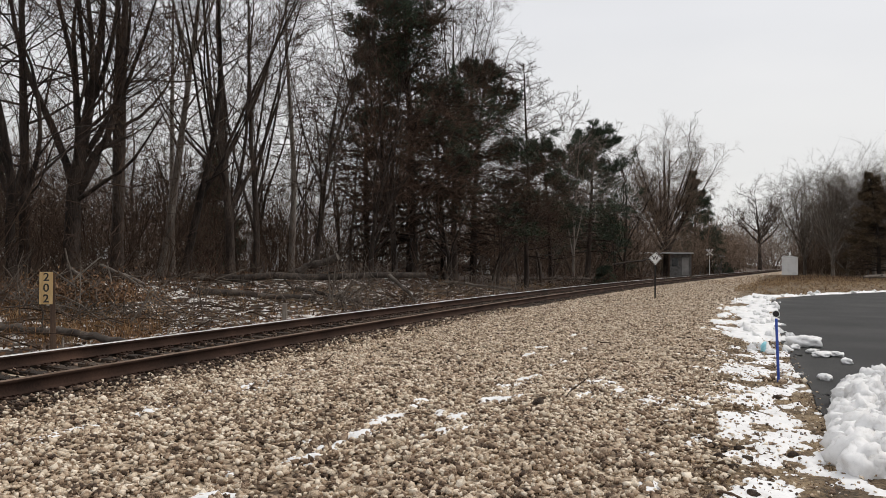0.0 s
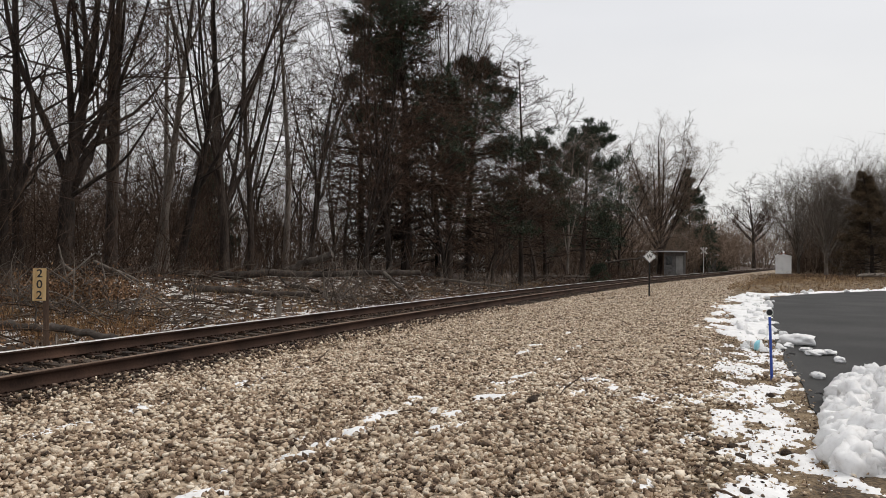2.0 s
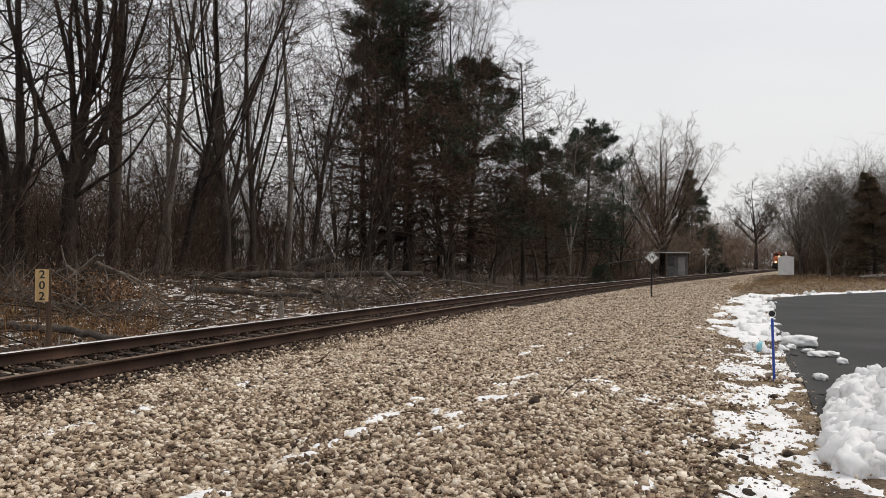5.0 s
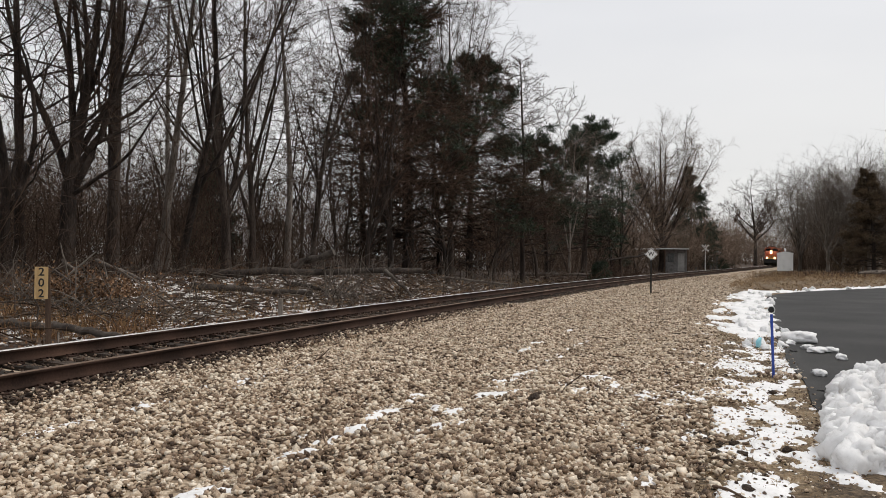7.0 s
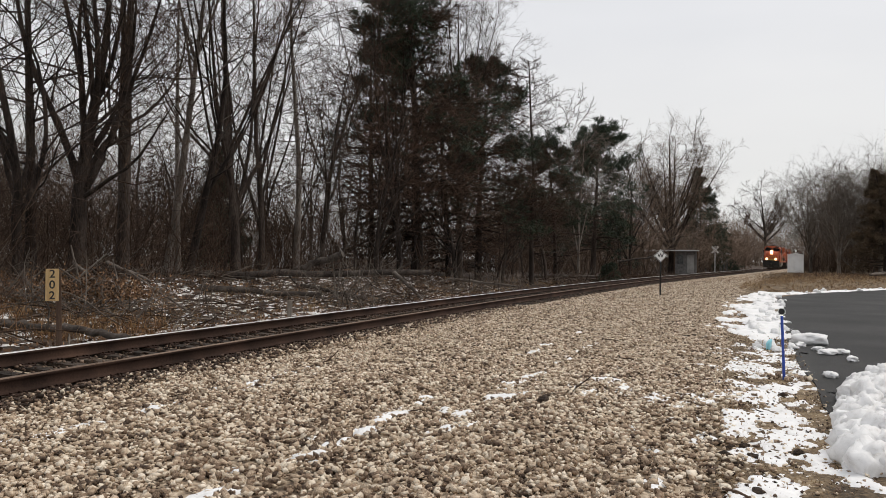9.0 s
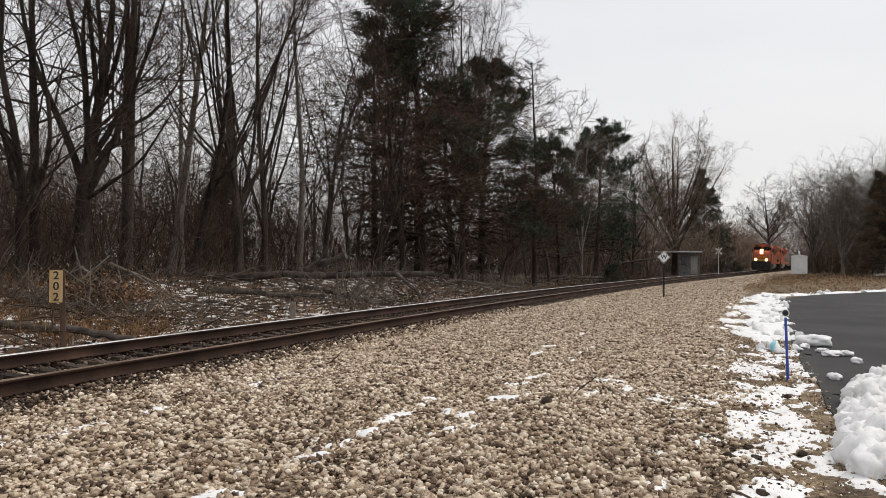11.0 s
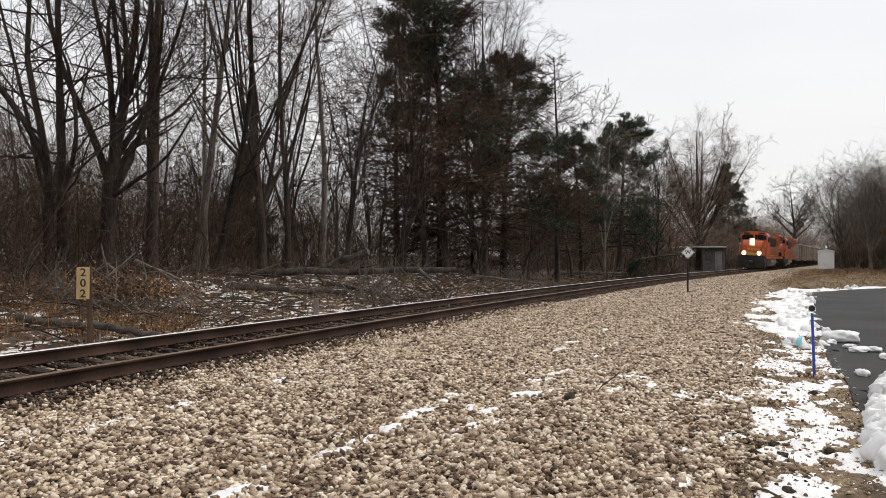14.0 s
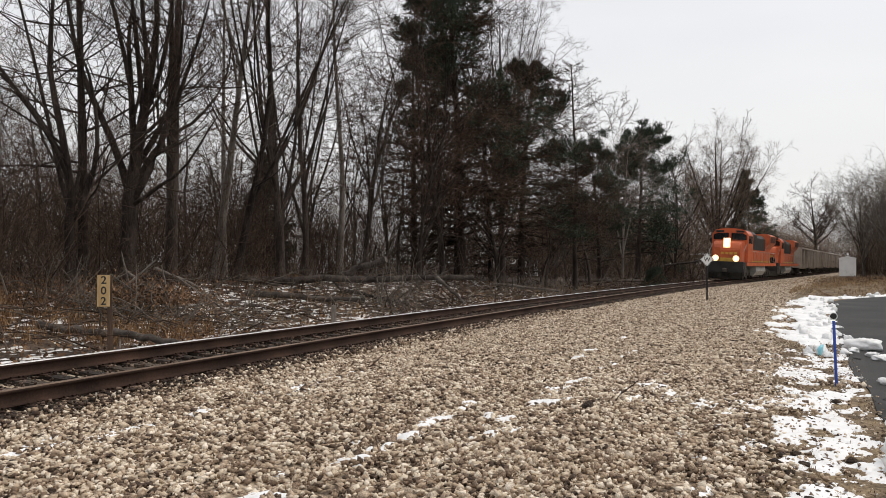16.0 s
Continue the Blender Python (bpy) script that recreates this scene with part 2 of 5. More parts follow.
def box(bm, x0, x1, y0, y1, z0, z1, bevel=0.0, m=None):
    r = bmesh.ops.create_cube(bm, size=1.0, matrix=Matrix.LocRotScale(((x0 + x1) / 2, (y0 + y1) / 2, (z0 + z1) / 2), None, (x1 - x0, y1 - y0, z1 - z0)))
    vs = r["verts"]
    if bevel:
        es = list({e for v in vs for e in v.link_edges})
        g = bmesh.ops.bevel(bm, geom=es, offset=bevel, segments=2, affect="EDGES", profile=0.6)
        vs = list({v for f in g["faces"] for v in f.verts} | {v for v in vs if v.is_valid})
    if m is not None:
        bmesh.ops.transform(bm, matrix=m, verts=vs)
    return bm


def rod(bm, a, b, r, r2=None, n=8):
    a, b = Vector(a), Vector(b)
    d = b - a
    q = d.to_track_quat("Z", "Y").to_matrix().to_4x4()
    bmesh.ops.create_cone(bm, cap_ends=True, segments=n, radius1=r, radius2=r if r2 is None else r2, depth=d.length, matrix=Matrix.Translation((a + b) / 2) @ q)
    return bm


def prism(bm, outline, y0, y1, axis="y"):
    """A solid with that outline in x and z, from y0 to y1."""
    lo = [bm.verts.new((x, y0, z)) for x, z in outline]
    hi = [bm.verts.new((x, y1, z)) for x, z in outline]
    n = len(outline)
    bm.faces.new(lo)
    bm.faces.new(hi[::-1])
    for i in range(n):
        bm.faces.new((lo[i], hi[i], hi[(i + 1) % n], lo[(i + 1) % n]))
    bmesh.ops.recalc_face_normals(bm, faces=bm.faces)
    return bm


def tubes(lines, sides):
    """Tapered tubes round many polylines: a list of (points, radii)."""
    groups = {}
    for p, r in lines:
        groups.setdefault(len(p), []).append((p, r))
    V, F, base = [], [], 0
    ang = np.arange(sides) * 2 * np.pi / sides
    for n, g in groups.items():
        P = np.array([p for p, r in g])
        R = np.array([r for p, r in g])
        T = np.gradient(P, axis=1)
        T /= np.linalg.norm(T, axis=2, keepdims=True) + 1e-9
        ref = np.where(np.abs(T[:, :, 2:3]) < 0.9, np.array([0, 0, 1.0]), np.array([1.0, 0, 0]))
        A = np.cross(T, ref)
        A /= np.linalg.norm(A, axis=2, keepdims=True) + 1e-9
        B = np.cross(T, A)
        ring = P[:, :, None] + R[:, :, None, None] * (np.cos(ang)[None, None, :, None] * A[:, :, None] + np.sin(ang)[None, None, :, None] * B[:, :, None])
        m = len(g)
        idx = base + np.arange(m * n * sides).reshape(m, n, sides)
        a, b = idx[:, :-1], idx[:, 1:]
        F.append(np.stack([a, np.roll(a, -1, 2), np.roll(b, -1, 2), b], -1).reshape(-1, 4))
        V.append(ring.reshape(-1, 3))
        base += m * n * sides
    return np.concatenate(V), np.concatenate(F)


def tube_mesh(name, lines, sides, mat):
    v, f = tubes(lines, sides)
    return mesh_of(name, v, f, mat, True)


def spikes(lines):
    """Three-sided pointed shoots for the finest twigs, as degenerate quads with a shared tip."""
    A = np.array([p[0] for p, r in lines])
    B = np.array([p[-1] for p, r in lines])
    R = np.array([r[0] for p, r in lines])[:, None]
    T = B - A
    T /= np.linalg.norm(T, axis=1, keepdims=True) + 1e-9
    X = np.cross(T, np.where(np.abs(T[:, 2:3]) < 0.9, np.array([0, 0, 1.0]), np.array([1.0, 0, 0])))
    X /= np.linalg.norm(X, axis=1, keepdims=True) + 1e-9
    Y = np.cross(T, X)
    n = len(A)
    v = np.stack([A + R * X, A + R * (-0.5 * X + 0.866 * Y), A + R * (-0.5 * X - 0.866 * Y), B], 1).reshape(-1, 3)
    i = np.arange(n)[:, None] * 4
    return v, np.concatenate([i + (0, 1, 3), i + (1, 2, 3), i + (2, 0, 3)])


def twig_mesh(name, lines, fine, mat):
    """Branches as tubes and the finest twigs as points, in triangles."""
    v, f = tubes(lines, 3)
    f = np.concatenate([f[:, [0, 1, 2]], f[:, [0, 2, 3]]])
    if fine:
        w, g = spikes(fine)
        f = np.concatenate([f, g + len(v)])
        v = np.concatenate([v, w])
    return mesh_of(name, v, f, mat, True)


def line(rng, p, d, length, r0, r1, n, wander, lift):
    """A wandering, tapering shoot."""
    p, d = np.array(p, float), np.array(d, float)
    pts = [p]
    for i in range(n):
        d = d + rng.normal(0, wander, 3) + (0, 0, lift)
        d = d / math.sqrt(d @ d)
        p = p + d * (length / n)
        pts.append(p)
    return np.array(pts), np.linspace(r0, r1, n + 1)


def off(rng, t, angle):
    """A direction at that angle from t."""
    a = rng.normal(0, 1, 3)
    a = a - t * (a @ t)
    a = a / (math.sqrt(a @ a) + 1e-9)
    return t * math.cos(angle) + a * math.sin(angle)


def shoots(rng, parent, count, lo, hi, length, ratio, angle, n, wander, lift, tip=0.15, shrink=0.6):
    """Side shoots off one shoot."""
    pts, rad = parent
    k = len(pts) - 1
    out = []
    for i in range(count):
        f = lo + (hi - lo) * (i + rng.random()) / count
        j = min(int(f * k), k - 1)
        w = f * k - j
        p = pts[j] * (1 - w) + pts[j + 1] * w
        r = (rad[j] * (1 - w) + rad[j + 1] * w) * ratio * rng.uniform(0.75, 1.1)
        t = pts[j + 1] - pts[j]
        t = t / math.sqrt(t @ t)
        L = length * rng.uniform(0.6, 1.2) * (1.15 - shrink * f)
        out.append(line(rng, p, off(rng, t, angle * rng.uniform(0.7, 1.25)), L, r, r * tip, n, wander, lift))
    return out

# ---- the ground ----


def steps(*spans):
    return np.unique(np.concatenate([np.arange(a, b, d) for a, b, d in spans]).round(4))


gs = steps((-280, -20, 20), (-20, 0, 2), (0, 40, 0.25), (40, 100, 1), (100, 200, 4), (200, 860, 30))
gu = steps((-460, -60, 25), (-60, -14, 1.5), (-14, 11, 0.25), (11, 60, 2), (60, 420, 24))
GS, GU = np.meshgrid(gs, gu, indexing="ij")
gx, gy = at(GS, GU)
gz = height(GS, GU) + 0.012 * wob(GS * 7, GU * 7) * (np.abs(GU) < 12)
nu = len(gu)
idx = np.arange(GS.size).reshape(GS.shape)
quads = np.stack([idx[:-1, :-1], idx[:-1, 1:], idx[1:, 1:], idx[1:, :-1]], -1).reshape(-1, 4)[:, ::-1]
cs, cu = (GS[:-1, :-1] + GS[1:, 1:]).ravel() / 2, (GU[:-1, :-1] + GU[1:, 1:]).ravel() / 2
edge = 8.22 + 0.25 * wob(cs, cu, 0.8) - 0.9 * smooth(20, 60, cs) - 2.6 * smooth(70, 110, cs)
zone = np.where(cu > edge, 2, np.where(cu < -3.3 + 0.4 * wob(cs, cu, 0.7), 1, 0))
GROUND = new("ground", mesh_of("ground", np.stack([gx, gy, gz], -1).reshape(-1, 3), quads, [GRAVEL, SOIL, TURF], True, zone))
tagged(GROUND, "pale ballast bench, leaf-strewn wooded bank and dead winter turf", "ground", kind="structure")


def sheet(s0, s1, ds, u0, u1, du, keep, z, fall=0.05):
    """A thin crust over the ground, where keep(s, u) is above 0, thinning out towards its rim."""
    a, b = np.meshgrid(np.arange(s0, s1, ds), np.arange(u0, u1, du), indexing="ij")
    k = keep(a, b)
    x, y = at(a, b)
    v = np.stack([x, y, height(a, b) + z * np.clip(k / 0.35, -0.2, 1) ** 1 - 0.008], -1).reshape(-1, 3)
    i = np.arange(a.size).reshape(a.shape)
    f = np.stack([i[:-1, :-1], i[1:, :-1], i[1:, 1:], i[:-1, 1:]], -1).reshape(-1, 4)
    inside = (k.ravel()[f] > -0.05).any(1)
    f = f[inside]
    used, inv = np.unique(f, return_inverse=True)
    return v[used], inv.reshape(f.shape)


def rough(a, b, k=1.0):
    return 1.25 * fractal(a * 1.5 * k + 40, b * 2.2 * k + 17, 3)


# the asphalt lot: its edge runs beside the line, its far end turns away to the right
ls, lu = np.meshgrid(np.concatenate([np.arange(-30, 44, 0.5), np.linspace(44, 47.5, 6)]), np.concatenate([[9.5], np.arange(9.8, 60, 1.0)]), indexing="ij")
ls = np.where(ls > 40, 40 + (ls - 40) * (1 - 0.5 * np.exp(-(lu - 9.5) / 0.8)), ls) + np.where(ls > 20, (ls - 20) / 27.5, 0) * 2.2 * np.clip(lu - 9.5, 0, 60)
lu = lu + (0.08 * fractal(ls * 0.9, ls * 0.3, 5) + 0.55 * (1 - smooth(7, 10.5, ls))) * np.exp(-(lu - 9.5))
lx, ly = at(ls, lu)
i = np.arange(ls.size).reshape(ls.shape)
lf = np.stack([i[:-1, :-1], i[1:, :-1], i[1:, 1:], i[:-1, 1:]], -1).reshape(-1, 4)
lotv = np.stack([lx, ly, np.full(lx.shape, -0.088)], -1).reshape(-1, 3)
low = lotv - (0, 0, 0.09)
rim = np.concatenate([i[:, 0], i[-1, 1:], i[-2::-1, -1], i[0, -2:0:-1]])
n0 = len(lotv)
side = np.stack([rim, np.roll(rim, -1), np.roll(rim, -1) + n0, rim + n0], -1)
LOT = tagged(new("parking_lot", mesh_of("parking_lot", np.concatenate([lotv, low]), np.concatenate([lf, side]), ASPHALT)),
             "dark damp asphalt parking lot edged with melting snow", "parking lot", kind="structure")

# ---- railway track ----
PROFILE = [(-0.076, 0), (-0.076, 0.011), (-0.03, 0.026), (-0.011, 0.045), (-0.009, 0.115), (-0.02, 0.132), (-0.037, 0.142), (-0.037, 0.170), (-0.028, 0.180),
           (0.028, 0.180), (0.037, 0.170), (0.037, 0.142), (0.02, 0.132), (0.009, 0.115), (0.011, 0.045), (0.03, 0.026), (0.076, 0.011), (0.076, 0)]
CANT = 0.059
FOOT = RAIL_TOP - 0.180


def lean(u):
    return CANT * (0.755 - u) / 1.51


TRACK = thing("railway_track", Matrix.Identity(4), "single railway track of rusted rail on dark wooden ties", "railway track", kind="structure")
rs = steps((-12, 90, 0.75), (90, 420, 3))
for u0, label in ((0.755, "rusty brown rail beside the wide ballast bench"), (-0.755, "rusty rail with a bright worn head")):
    ring = np.array(PROFILE)
    A = rs[:, None] + 0 * ring[:, 0]
    U = u0 + ring[None, :, 0] + 0 * A
    x, y = at(A, U)
    z = FOOT + lean(u0) + ring[None, :, 1] + 0 * A
    n = len(PROFILE)
    i = np.arange(A.size).reshape(A.shape)
    a, b = i[:-1], i[1:]
    f = np.stack([a, np.roll(a, -1, 1), np.roll(b, -1, 1), b], -1).reshape(-1, 4)[:, ::-1]
    mi = np.tile(np.where((np.arange(n) >= 7) & (np.arange(n) <= 9), 1, 0), len(rs) - 1)
    part("rail", mesh_of("rail", np.stack([x, y, z], -1).reshape(-1, 3), f, [RAIL_RUST, RAIL_DULL if u0 > 0 else RAIL_HEAD], False, mi), None, TRACK, label)


def tie_mesh(seed):
    rng = random.Random(seed)
    bm = box(bmesh.new(), -1.30, 1.30, -0.115, 0.115, -0.18, 0, 0.012)
    for v in bm.verts:
        v.co += Vector((rng.uniform(-0.012, 0.012), rng.uniform(-0.008, 0.008), rng.uniform(-0.006, 0.006)))
    me = bpy.data.meshes.new("tie")
    bm.to_mesh(me)
    bm.free()
    me.materials.append(TIE_WOOD)
    return me


def plate_mesh():
    bm = box(bmesh.new(), -0.18, 0.18, -0.095, 0.095, 0, 0.018, 0.003)
    for x in (-0.10, 0.10):
        for y in (-0.06, 0.06):
            box(bm, x - 0.02, x + 0.02, y - 0.014, y + 0.014, 0.018, 0.042, 0.004)
    for x in (-0.085, 0.085):
        box(bm, x - 0.025, x + 0.025, 0.125, 0.165, -0.02, 0.035, 0.006)
    me = bpy.data.meshes.new("tie_plate")
    bm.to_mesh(me)
    bm.free()
    me.materials.append(RAIL_RUST)
    return me


TIES = [tie_mesh(k) for k in range(5)]
PLATE = plate_mesh()
rng = random.Random(4)
roll = math.atan(CANT / 1.51)


def on_line(s, u, z, turn=0.0):
    x, y = at(s, u)
    return pose(float(x), float(y), z, 0, 0, -math.degrees(float(np.interp(s, S, HEAD))) + turn) @ Matrix.Rotation(roll, 4, "Y")


far_ties = bmesh.new()
for k in range(520):
    s = -4 + 0.508 * k + rng.uniform(-0.03, 0.03)
    m = on_line(s, rng.uniform(-0.05, 0.05), FOOT - 0.018 + lean(0), rng.uniform(-1.5, 1.5))
    if k < 300:
        part("tie", TIES[k % 5], None, TRACK, m=m)
    else:
        box(far_ties, -1.3, 1.3, -0.115, 0.115, -0.18, 0, 0, m)
    if k < 60:
        for u0 in (0.755, -0.755):
            part("tie_plate", PLATE, None, TRACK, m=on_line(s, u0, FOOT - 0.018 + lean(u0), 0))
tagged(part("far_ties", far_ties, TIE_WOOD, TRACK), kind="stuff")

# ---- ballast stones ----
CUBE = np.array([(x, y, z) for x in (-1, 1) for y in (-1, 1) for z in (-1, 1)]) * 0.62
CUBE_F = np.array([(0, 1, 3), (0, 3, 2), (4, 6, 7), (4, 7, 5), (0, 4, 5), (0, 5, 1), (2, 3, 7), (2, 7, 6), (0, 2, 6), (0, 6, 4), (1, 5, 7), (1, 7, 3)])
nr = np.random.RandomState(7)
SHAPES = CUBE[None] * nr.uniform(0.6, 1.35, (32, 8, 1)) + nr.normal(0, 0.13, (32, 8, 3))


def turns(n):
    q = nr.normal(0, 1, (n, 4))
    q /= np.linalg.norm(q, axis=1, keepdims=True)
    w, x, y, z = q.T
    return np.stack([1 - 2 * (y * y + z * z), 2 * (x * y - z * w), 2 * (x * z + y * w), 2 * (x * y + z * w), 1 - 2 * (x * x + z * z), 2 * (y * z - x * w),
                     2 * (x * z - y * w), 2 * (y * z + x * w), 1 - 2 * (x * x + y * y)], -1).reshape(n, 3, 3)


def stones(name, s, u, size, mat, sink=0.25, label="", parent=None, lift=0.0):
    n = len(s)
    shape = SHAPES[nr.randint(0, 32, n)] * (size[:, None, None] * nr.uniform(0.5, 1.2, (n, 1, 3)) * 0.5)
    v = np.einsum("nij,nkj->nki", turns(n), shape)
    v[:, :, 2] *= 0.75
    x, y = at(s, u)
    v += np.stack([x, y, height(s, u) + size * (0.40 - sink) + lift * nr.random_sample(n)], -1)[:, None]
    f = CUBE_F[None] + (np.arange(n) * 8)[:, None, None]
    ob = new(name, mesh_of(name, v.reshape(-1, 3), f.reshape(-1, 3), mat))
    ob.parent = parent
    return tagged(ob, label, kind="stuff")


def seen(s, u, lo, hi):
    x, y = at(s, u)
    a, r = np.degrees(np.arctan2(x, y)), np.hypot(x, y)
    return (a > -36) & (a < 31) & (r >= lo) & (r < hi)


def scatter(density, s0, s1, u0, u1, lo, hi):
    n = int(density * (s1 - s0) * (u1 - u0))
    s, u = nr.uniform(s0, s1, n), nr.uniform(u0, u1, n)
    k = seen(s, u, lo, hi)
    return s[k], u[k]


def rim_of(s):
    return 8.22 - 1.1 * smooth(20, 60, s)


s, u = scatter(520, 2.5, 15, 1.35, 9.0, 4.2, 13.5)
k = u < rim_of(s) + nr.normal(0, 0.28, len(u)) + 0.2 * wob(s, u)
s, u = s[k], u[k]
size = nr.uniform(0.034, 0.076, len(s)) * nr.uniform(0.85, 1.2, len(s))
near = (s > 4.6) & (s < 7.4) & (u > 4.4) & (u < 8.2) & (size > 0.058) & (nr.random_sample(len(s)) < 0.3)
stones("ballast_stones", s[~near], u[~near], size[~near], STONE, parent=GROUND, label="pale tan and grey crushed ballast stones", lift=0.02)
MESHES = [mesh_of("ballast_stone", SHAPES[i] * 0.5, CUBE_F, STONE_PART) for i in range(32)]
for a, b, c in list(zip(s[near], u[near], size[near]))[:300]:
    x, y = at(a, b)
    e = Euler(nr.uniform(0, 6.28, 3))
    ob = part("ballast_stone", MESHES[nr.randint(0, 32)], None, GROUND,
              m=Matrix.LocRotScale((float(x), float(y), float(height(a, b)) + c * 0.42), e, Vector(nr.uniform(0.75, 1.2, 3)) * c))
s, u = scatter(190, 10, 34, 1.35, 8.8, 13.5, 32)
k = u < rim_of(s) + nr.normal(0, 0.3, len(u)) + 0.2 * wob(s, u)
stones("ballast_stones", s[k], u[k], nr.uniform(0.035, 0.075, k.sum()), STONE, parent=GROUND, label="pale crushed ballast stones")
s, u = scatter(34, 25, 90, 1.35, 8.4, 32, 85)
k = u < rim_of(s) + nr.normal(0, 0.3, len(u))
stones("ballast_stones", s[k], u[k], nr.uniform(0.05, 0.09, k.sum()), STONE, parent=GROUND, label="pale crushed ballast stones")
# rust-stained stones between and beside the rails
s, u = scatter(110, 4, 30, -3.6, 1.5, 4, 27)
s2, u2 = scatter(30, 26, 80, -3.6, 1.5, 27, 80)
s, u = np.concatenate([s, s2]), np.concatenate([u, u2])
k = (np.abs(np.abs(u) - 0.755) > 0.11) & ((np.abs(u) > 1.2) | (nr.random_sample(len(u)) < 0.8))
stones("ballast_stones", s[k], u[k], nr.uniform(0.035, 0.075, k.sum()), STONE_DARK, parent=GROUND, label="rust-darkened ballast between the rails", lift=0.07)
# stones heaped over the tie ends
s, u = scatter(330, 4, 30, 0.95, 1.6, 4, 28)
dark = nr.random_sample(len(s)) < 0.75 - 0.9 * (u - 0.95)
stones("ballast_stones", s[dark], u[dark], nr.uniform(0.04, 0.08, dark.sum()), STONE_DARK, parent=GROUND, label="rust-darkened ballast over the tie ends", lift=0.085)
stones("ballast_stones", s[~dark], u[~dark], nr.uniform(0.04, 0.08, (~dark).sum()), STONE, parent=GROUND, label="pale ballast over the tie ends", lift=0.07)
# grit over the strip beside the lot
s, u = scatter(80, 4.5, 22, 7.9, 9.6, 4.5, 22)
stones("grit", s, u, nr.uniform(0.018, 0.045, len(s)), STONE, parent=GROUND, label="scattered grit on turf and snow", lift=0.03)
s, u = scatter(40, 4.5, 20, 7.9, 9.6, 4.5, 20)
k = fractal(s * 1.1, u * 1.6, 8) > 0.05
stones("grit", s[k], u[k], nr.uniform(0.018, 0.045, k.sum()), STONE_DARK, parent=GROUND, label="dark dirt crumbs on turf and snow", lift=0.03)

# ---- trees ----


def brood(rng, parents, count, lo, hi, share, ratio, angle, n, wander, lift, tip=0.2, shrink=0.5, least=0.0, flat=1.0):
    """Curving side shoots off many shoots at once, each as long as a share of its parent."""
    P, R = np.array([p for p, r in parents]), np.array([r for p, r in parents])
    m, k = len(P), P.shape[1] - 1
    size = np.linalg.norm(np.diff(P, axis=1), axis=2).sum(1)
    f = lo + (hi - lo) * (np.arange(count)[None] + rng.random_sample((m, count))) / count
    j = np.minimum((f * k).astype(int), k - 1)
    w = (f * k - j)[..., None]
    i = np.arange(m)[:, None]
    p = P[i, j] * (1 - w) + P[i, j + 1] * w
    r = (R[i, j] * (1 - w[..., 0]) + R[i, j + 1] * w[..., 0]) * ratio * rng.uniform(0.75, 1.1, f.shape)
    t = P[i, j + 1] - P[i, j]
    t /= np.linalg.norm(t, axis=2, keepdims=True) + 1e-9
    a = rng.normal(0, 1, t.shape)
    a[..., 2] *= flat
    a -= t * (a * t).sum(2, keepdims=True)
    a /= np.linalg.norm(a, axis=2, keepdims=True) + 1e-9
    g = (angle * rng.uniform(0.65, 1.3, f.shape))[..., None]
    d = (t * np.cos(g) + a * np.sin(g)).reshape(-1, 3)
    L = np.maximum(size[:, None] * share * rng.uniform(0.6, 1.2, f.shape) * (1 + shrink * 0.5 - shrink * f), least).ravel()
    p, r = p.reshape(-1, 3), r.ravel()
    pts, bend = [p], np.zeros_like(p)
    for q in range(n):
        bend = bend * 0.55 + rng.normal(0, wander, p.shape)
        d = d + bend + (0, 0, lift)
        d /= np.linalg.norm(d, axis=1, keepdims=True)
        p = p + d * (L / n)[:, None]
        pts.append(p)
    return list(zip(np.stack(pts, 1), r[:, None] * np.linspace(1, tip, n + 1)[None]))


def thicken(lines, least):
    return [(p, np.maximum(r, least)) for p, r in lines]


